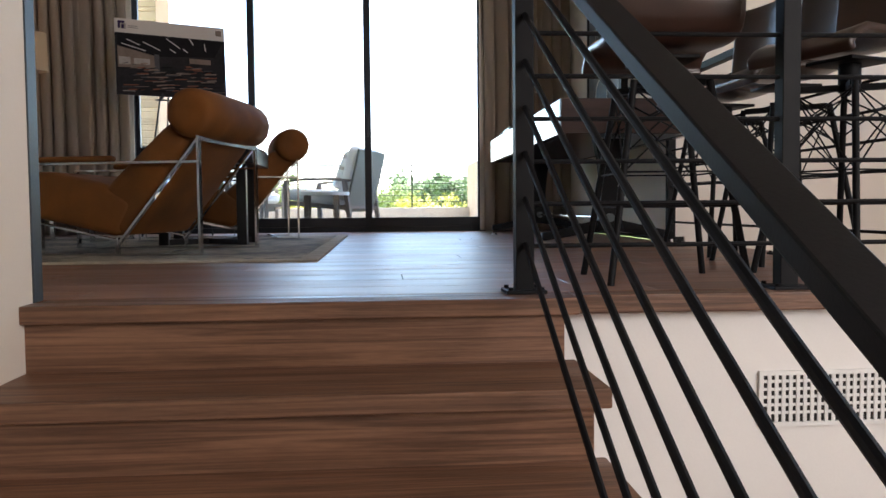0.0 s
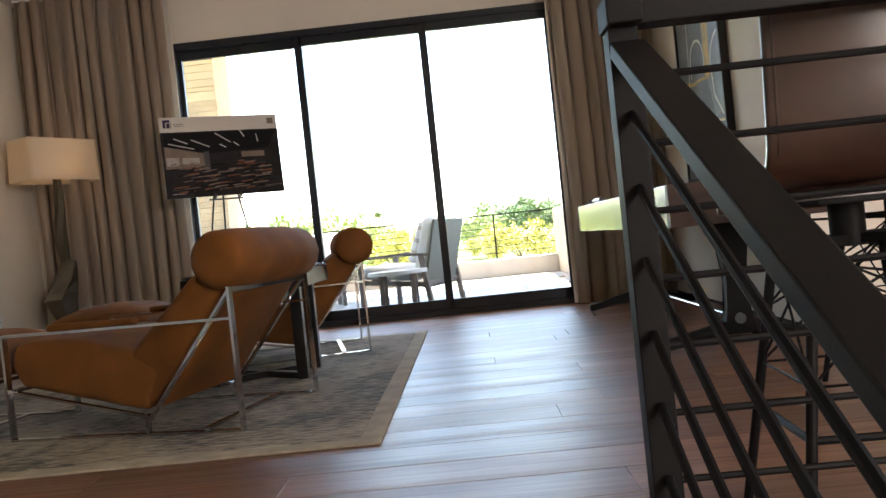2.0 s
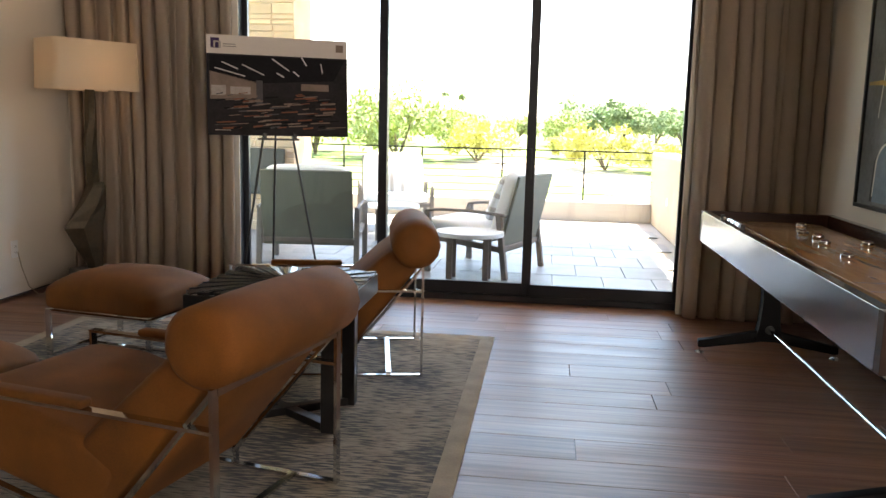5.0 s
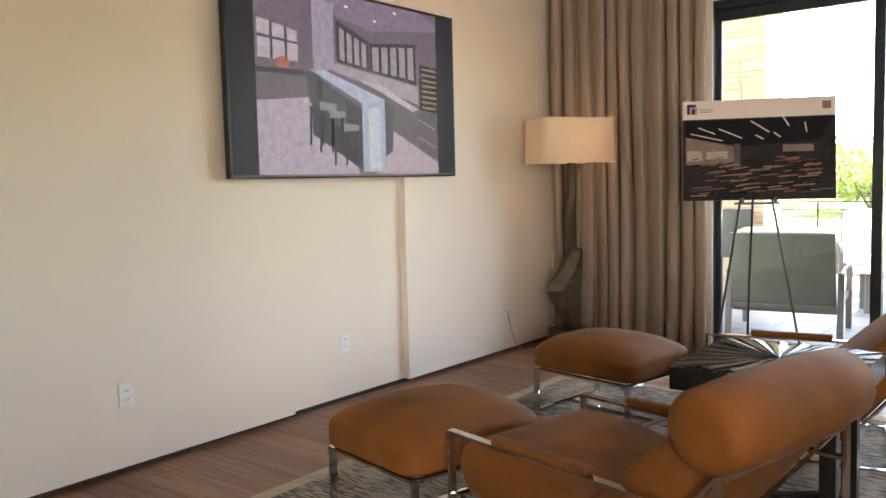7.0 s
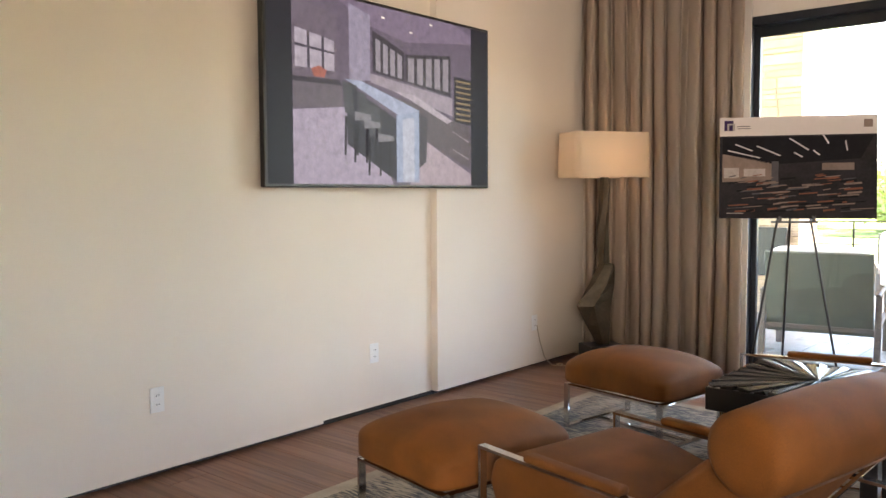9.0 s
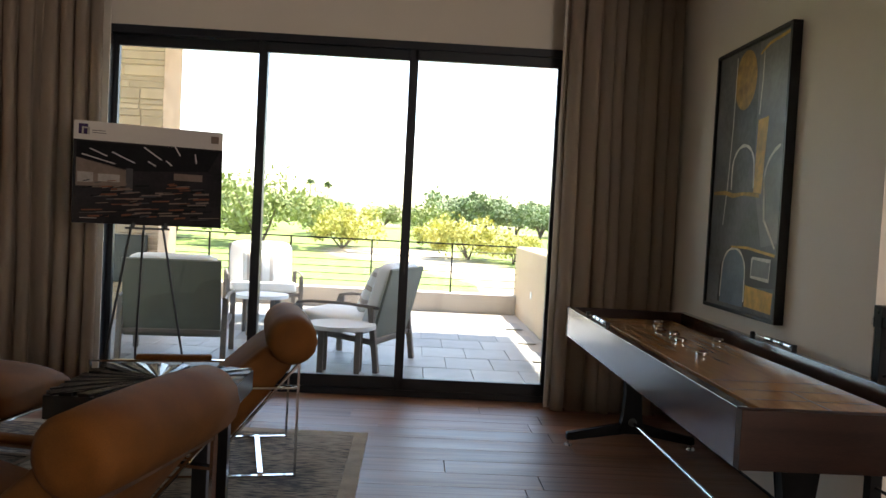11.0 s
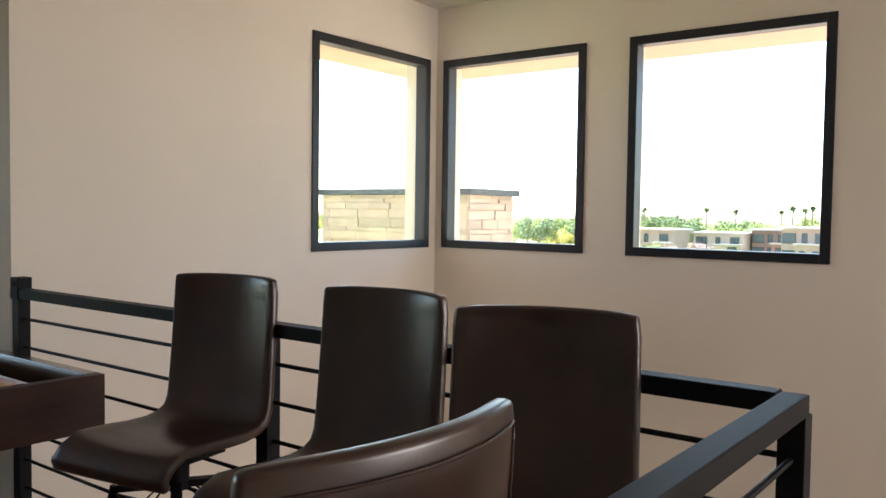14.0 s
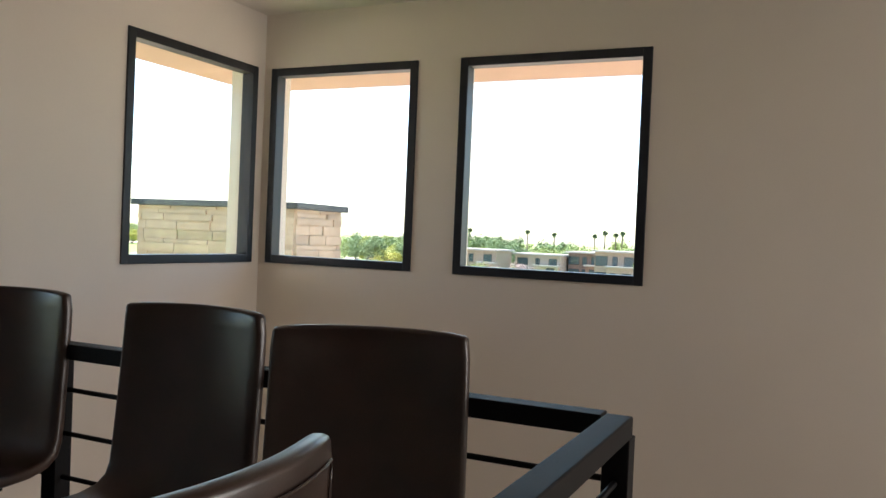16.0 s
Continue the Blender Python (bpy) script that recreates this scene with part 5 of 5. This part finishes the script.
def ground_mat():
    m = material("lawn and desert sand", (0.16, 0.22, 0.045), 0.95, vary=0.25, scale=0.3, fine=6, bump=0.3)
    nt = m.node_tree
    n, ln = nt.nodes, nt.links.new
    mix = next(q for q in n if q.bl_idname == "ShaderNodeMix")
    co = next(q for q in n if q.bl_idname == "ShaderNodeTexCoord")
    no = n.new("ShaderNodeTexNoise")
    no.inputs["Scale"].default_value, no.inputs["Detail"].default_value = 0.020, 2
    ln(co.outputs["Object"], no.inputs[0])
    ramp = n.new("ShaderNodeValToRGB")
    ramp.color_ramp.elements[0].position, ramp.color_ramp.elements[1].position = 0.56, 0.585
    ramp.color_ramp.elements[0].color, ramp.color_ramp.elements[1].color = (0, 0, 0, 1), (1, 1, 1, 1)
    ln(no.outputs[0], ramp.inputs[0])
    sand = n.new("ShaderNodeMix")
    sand.data_type = "RGBA"
    sand.inputs[7].default_value = (0.46, 0.37, 0.27, 1)
    ln(ramp.outputs[0], sand.inputs[0]), ln(mix.outputs[2], sand.inputs[6])
    ln(sand.outputs[2], n["Principled BSDF"].inputs["Base Color"])
    return m


def sheet(xs, ys, rise):
    bm = bmesh.new()
    rows = [[bm.verts.new((x, y, lie(x, y) + rise)) for x in xs] for y in ys]
    for u, v in zip(rows, rows[1:]):
        for i in range(len(xs) - 1):
            bm.faces.new((u[i], u[i + 1], v[i + 1], v[i]))
    return bm


bm = sheet((-1500, -300, 0, 45, 66, 88, 130, 400, 1500), (-1500, -300, 0, 50, 62, 74, 86, 98, 110, 122, 140, 300, 1500), 0.0)
tagged(part("ground", bm, ground_mat()), "green golf lawn with patches of pale sand", "ground", kind="structure")


M_GRAVEL = material("rose desert gravel", (0.34, 0.25, 0.19), 0.95, vary=0.25, scale=0.4, fine=8, bump=0.3)
# near end, out of view, is added to reflect rose light onto eaves and walls
bm = sheet((5.3, 45, 66, 88, 130, 150), (-60, 0, 50, 62, 74), 0.03)
tagged(part("gravel_bounce_sheet", bm, M_GRAVEL), "pale rose desert gravel, its near part added to bounce rose light onto the eaves", "ground", kind="structure")


def tree_mesh(seed, height, spread, leaf, leafmat, n=2800, clumps=34):
    """Trunk and crown meshes of a many-stemmed desert tree."""
    rnd = random.Random(seed)
    tb = bmesh.new()
    tops = []
    for i in range(5):
        a = rnd.uniform(0, math.tau)
        tip = Vector((math.cos(a) * spread * rnd.uniform(0.2, 0.6), math.sin(a) * spread * rnd.uniform(0.2, 0.6), height * rnd.uniform(0.55, 0.8)))
        mid = tip * 0.45 + Vector((rnd.uniform(-0.3, 0.3), rnd.uniform(-0.3, 0.3), 0))
        rod(tb, (0, 0, 0), mid, 0.10 * height / 5, 0.07 * height / 5, 6)
        rod(tb, mid, tip, 0.07 * height / 5, 0.02, 5)
        tops.append(tip)
    cb = bmesh.new()
    centres = []
    for i in range(clumps):
        t = rnd.choice(tops)
        a = rnd.uniform(0, math.tau)
        r = spread * math.sqrt(rnd.random()) * 0.85
        zz = height * (0.20 + 0.72 * rnd.random() * (1 - 0.55 * (r / spread) ** 2))
        centres.append((Vector((math.cos(a) * r, math.sin(a) * r, zz)) * 0.9 + t * 0.1, spread * rnd.uniform(0.14, 0.34)))
    for i in range(n):
        c, r = rnd.choice(centres)
        d = Vector((rnd.gauss(0, 1), rnd.gauss(0, 1), rnd.gauss(0, 0.7)))
        p = c + d.normalized() * r * rnd.random() ** 0.4
        q = Euler((rnd.uniform(-1.2, 1.2), rnd.uniform(-1.2, 1.2), rnd.uniform(0, 6.3))).to_matrix()
        s = leaf * rnd.uniform(0.6, 1.4)
        cb.faces.new([cb.verts.new(p + q @ Vector(v)) for v in ((-s, 0, 0), (0, -s * 0.45, 0), (s, 0, s * 0.2), (0, s * 0.45, 0))])
    tm = finish("trunk", tb, M_GREENBARK)
    cm = bpy.data.meshes.new("crown")
    cb.to_mesh(cm)
    cb.free()
    cm.materials.append(leafmat)
    return tm, cm


KINDS = [tree_mesh(11, 6.6, 5.2, 0.26, M_LEAF_A), tree_mesh(12, 5.4, 4.6, 0.24, M_LEAF_B), tree_mesh(13, 7.6, 5.4, 0.28, M_LEAF_C, 3000), tree_mesh(14, 6.8, 5.8, 0.27, M_LEAF_A, 2300), tree_mesh(15, 4.5, 3.4, 0.20, M_BLOSSOM, 1600)]


def tree(kind, x, y, s=1.0, label="green desert tree with a loose uneven crown"):
    t = base("tree", pose(x, y, lie(x, y) - 0.05, 0, 0, (x * 37 + y * 11) % 360), label, "tree", "trees on the golf course")
    t.scale = (s, s, s * (0.9 + 0.2 * ((x * 7 + y) % 1)))
    tm, cm = KINDS[kind]
    for nm, me in (("trunk", tm), ("crown", cm)):
        o = new(nm, me)
        o.parent = t


def palm(x, y, h, s=1.0):
    rnd = random.Random(int(x * 13 + y))
    t = base("palm_tree", pose(x, y, lie(x, y) - 0.05), "tall thin fan palm", "palm", "palms on the skyline")
    bm = bmesh.new()
    rod(bm, (0, 0, 0), (0.2, 0, h), 0.28, 0.18, 8)
    part("trunk", bm, M_GREENBARK, t)
    bm = bmesh.new()
    for i in range(60):
        d = Vector((rnd.gauss(0, 1), rnd.gauss(0, 1), rnd.gauss(0.15, 0.7))).normalized()
        w = d.cross(Vector((0, 0, 1))).normalized() * 0.28
        p = Vector((0.2, 0, h))
        e = p + d * 1.9 * s
        bm.faces.new([bm.verts.new(v) for v in (p, p + d * s + w, e - Vector((0, 0, 0.4)), p + d * s - w)])
    part("crown", bm, M_LEAF_C, t)


rnd = random.Random(21)
for k, x, y, s in ((0, -16.5, 92, 1.4), (3, -27, 96, 1.2), (0, -36, 90, 1.2), (1, -7.7, 93, 1.1), (1, -46, 110, 1.1), (1, 6, 88, 1.05), (1, 10.5, 86, 0.7), (1, 2.5, 98, 0.6), (0, 24, 94, 0.8), (3, 2, 118, 0.8), (0, -11, 112, 0.9), (3, -22, 118, 1.1),
                   (2, 20, 130, 1.0), (2, 28, 126, 1.0), (2, 7, 138, 1.25), (2, 12, 142, 1.2), (3, 24, 140, 0.85), (2, 34, 124, 0.9), (0, -5, 140, 0.8), (3, -16, 146, 0.9), (2, 40, 112, 1.0), (1, 22, 104, 0.8), (0, 30, 104, 0.9), (2, 3, 144, 0.85), (2, 17, 137, 1.05), (0, -30, 140, 1.1), (3, -40, 130, 1.2), (0, -55, 120, 1.3)):
    tree(k, x, y, s)
for i in range(46):
    tree(rnd.choice((0, 2, 3, 3)), rnd.uniform(-110, 110), rnd.uniform(160, 230), rnd.uniform(0.6, 0.95), "distant green tree in the tree belt")
for x, y, h in ((-33, 260, 11.5), (-28, 264, 11), (-70, 260, 11)):
    palm(x, y, h, 0.9)


# ---- neighbouring stone block and far houses seen from the stairwell ----
block = base("stone_block", pose(0, 0, 0), "tan stone parapet block with a dark metal cap", "parapet")
block["kind"] = "structure"
bm = bmesh.new()
box(bm, 8.7, 9.7, 7.9, 10.4, GZ, 1.62)
part("core", bm, M_STONE, block)
bm = bmesh.new()
box(bm, 8.62, 9.78, 7.82, 10.48, 1.62, 1.70, 0.01)
part("cap", bm, M_ALU, block)
z = 0.2
while z < 1.6:
    h = min(rnd.choice((0.06, 0.09, 0.12)), 1.62 - z)
    y = 7.9
    while y < 10.35:
        w = min(rnd.uniform(0.25, 0.6), 10.4 - y)
        bm = bmesh.new()
        box(bm, 8.7 - rnd.uniform(0.01, 0.04), 8.72, y + 0.005, y + w - 0.005, z + 0.004, z + h - 0.004)
        part("stone", bm, M_STONE, block)
        y += w
    x = 8.7
    while x < 9.65:
        w = min(rnd.uniform(0.25, 0.5), 9.7 - x)
        bm = bmesh.new()
        box(bm, x + 0.005, x + w - 0.005, 7.9 - rnd.uniform(0.01, 0.04), 7.92, z + 0.004, z + h - 0.004)
        part("stone", bm, M_STONE, block)
        x += w
    z += h

M_HOUSE = material("house stucco", (0.36, 0.27, 0.21), 0.9, vary=0.1, scale=0.5)
M_HOUSEDARK = material("brown house cladding", (0.22, 0.145, 0.115), 0.9, vary=0.15, scale=0.5)
M_HOUSEPALE = material("pale house stucco", (0.46, 0.38, 0.31), 0.9, vary=0.1, scale=0.5)
M_FARGLASS = material("far window glass", (0.06, 0.09, 0.10), 0.1, vary=0.2, scale=0.5)


def house(x, y, w, d, h, mat, wing):
    """A flat-roofed house; its front looks along -x."""
    g = base("house", pose(x, y, lie(x, y)), "flat-roofed tan stucco house among trees", "house", "houses beyond the road")
    bm = bmesh.new()
    box(bm, 0, d, -w / 2, w / 2, 0, h)
    box(bm, -1.6, 0, -w / 2, -w / 2 + w * wing, 0, h * 0.55)
    part("wall", bm, mat, g)
    bm = bmesh.new()
    box(bm, -0.9, d + 0.5, -w / 2 - 0.5, w / 2 + 0.5, h, h + 0.35)
    box(bm, -2.2, 0, -w / 2 - 0.3, -w / 2 + w * wing + 0.3, h * 0.55, h * 0.55 + 0.3)
    part("roof", bm, M_CONCRETE, g)
    n = max(3, int(w / 3))
    for i in range(n):
        yy = -w / 2 + w * (i + 0.5) / n
        for z0, hh in ((0.6, 1.9), (h * 0.58, h * 0.3)):
            bm = bmesh.new()
            xx = -1.6 if (z0 < 1 and yy < -w / 2 + w * wing) else 0.0
            ww = (0.9, 0.5, 1.2)[i % 3]
            box(bm, xx - 0.06, xx + 0.02, yy - ww, yy + ww, z0, z0 + hh)
            win = part("window", bm, M_ALU, g)
            bm = bmesh.new()
            box(bm, xx - 0.08, xx - 0.06, yy - ww + 0.1, yy - 0.05, z0 + 0.1, z0 + hh - 0.1)
            box(bm, xx - 0.08, xx - 0.06, yy + 0.05, yy + ww - 0.1, z0 + 0.1, z0 + hh - 0.1)
            part("pane", bm, M_FARGLASS, win)


for i, (y, w, h) in enumerate(((-30, 10, 5.6), (-17, 11, 5.0), (-4, 9, 6.2), (7, 10, 5.4), (18, 8, 6.3), (28, 11, 5.3), (39, 8, 6.4), (48, 7, 5.8), (57, 10, 5.0), (68, 11, 5.6), (81, 10, 5.0))):
    house(158 + 7 * ((i * 5) % 3) - 3 * (i % 2), y, w, 9, h, (M_HOUSE, M_HOUSEDARK, M_HOUSEPALE)[i % 3], (0.5, 0.3, 0.65, 0.4)[i % 4])
for k, x, y, s in ((4, 134, 50, 1.1), (4, 138, 56, 0.9), (1, 140, 66, 0.7), (4, 132, 40, 0.6), (0, 145, 24, 0.6), (1, 140, 31, 0.5), (1, 128, 74, 0.8), (3, 124, 84, 0.9), (2, 120, 92, 1.0), (0, 110, 88, 0.9), (1, 100, 82, 0.7), (0, 96, 94, 0.9), (1, 146, 12, 0.6), (4, 142, 2, 0.8), (1, 138, 60, 0.4), (1, 136, 46, 0.4), (0, 142, 36, 0.35)):
    tree(k, x, y, s, "small tree in front of the houses")
for i in range(26):
    tree(rnd.choice((0, 1, 4, 4)), rnd.uniform(122, 150), -20 + 3.9 * i + rnd.uniform(-1.5, 1.5), rnd.uniform(0.35, 0.7), "small tree in front of the houses")
for i in range(70):
    tree(rnd.choice((0, 1, 2, 3)), rnd.uniform(176, 215), -50 + 3.2 * i + rnd.uniform(-2, 2), rnd.uniform(0.85, 1.2), "distant green tree behind the houses")
for i in range(60):
    tree(rnd.choice((0, 1, 2, 3)), rnd.uniform(230, 330), rnd.uniform(-60, 300), rnd.uniform(0.9, 1.5), "distant green tree behind the houses")
for x, y, h in ((258, 92, 11), (262, 84, 10.5), (258, 66, 11.5), (260, 63, 11), (256, 60, 11.5), (280, 75, 10.5), (270, 118, 11), (275, 128, 10.5), (265, 135, 11), (268, 140, 10), (150, 33, 4.5), (150, 22, 4)):
    palm(x, y, h, 0.6)

# ---- floor planks ----
rnd = random.Random(2)
meshes = {}


def plank(x0, x1, y0, y1):
    key = (round(x1 - x0, 2), round(y1 - y0, 3))
    if key not in meshes:
        w, d = key[0] / 2 - 0.0006, key[1] / 2 - 0.0006
        b = 0.0014
        me = bpy.data.meshes.new("plank")
        v = [(-w, -d, -0.022), (w, -d, -0.022), (w, d, -0.022), (-w, d, -0.022), (-w, -d, -b), (w, -d, -b), (w, d, -b), (-w, d, -b), (-w + b, -d + b, 0), (w - b, -d + b, 0), (w - b, d - b, 0), (-w + b, d - b, 0)]
        f = [(8, 9, 10, 11)] + [(i, (i + 1) % 4, 4 + (i + 1) % 4, 4 + i) for i in range(4)] + [(4 + i, 4 + (i + 1) % 4, 8 + (i + 1) % 4, 8 + i) for i in range(4)]
        me.from_pydata(v, [], f)
        me.materials.append(M_PLANK)
        meshes[key] = me
    p = new("plank", meshes[key])
    p.parent = floor
    p.location = ((x0 + x1) / 2, (y0 + y1) / 2, 0)


y, row = NOSE + 0.152, 0
PW = 0.225
while y < NY - 0.02:
    y2 = min(y + PW, NY)
    end = EX + 0.125 if y2 < VY + 0.02 else EX + 0.02
    x = WX - 0.055 - (0, 0.7, 0.3, 1.1, 0.5)[row % 5]
    start = True
    while x < end - 0.01:
        ln_ = rnd.choice((1.0, 1.3, 1.6, 1.9, 1.9))
        a, b = max(x, WX - 0.055), min(x + ln_, end)
        if b - a > 0.02:
            plank(a, b, y, y2)
        x += ln_
    y, row = y2, row + 1
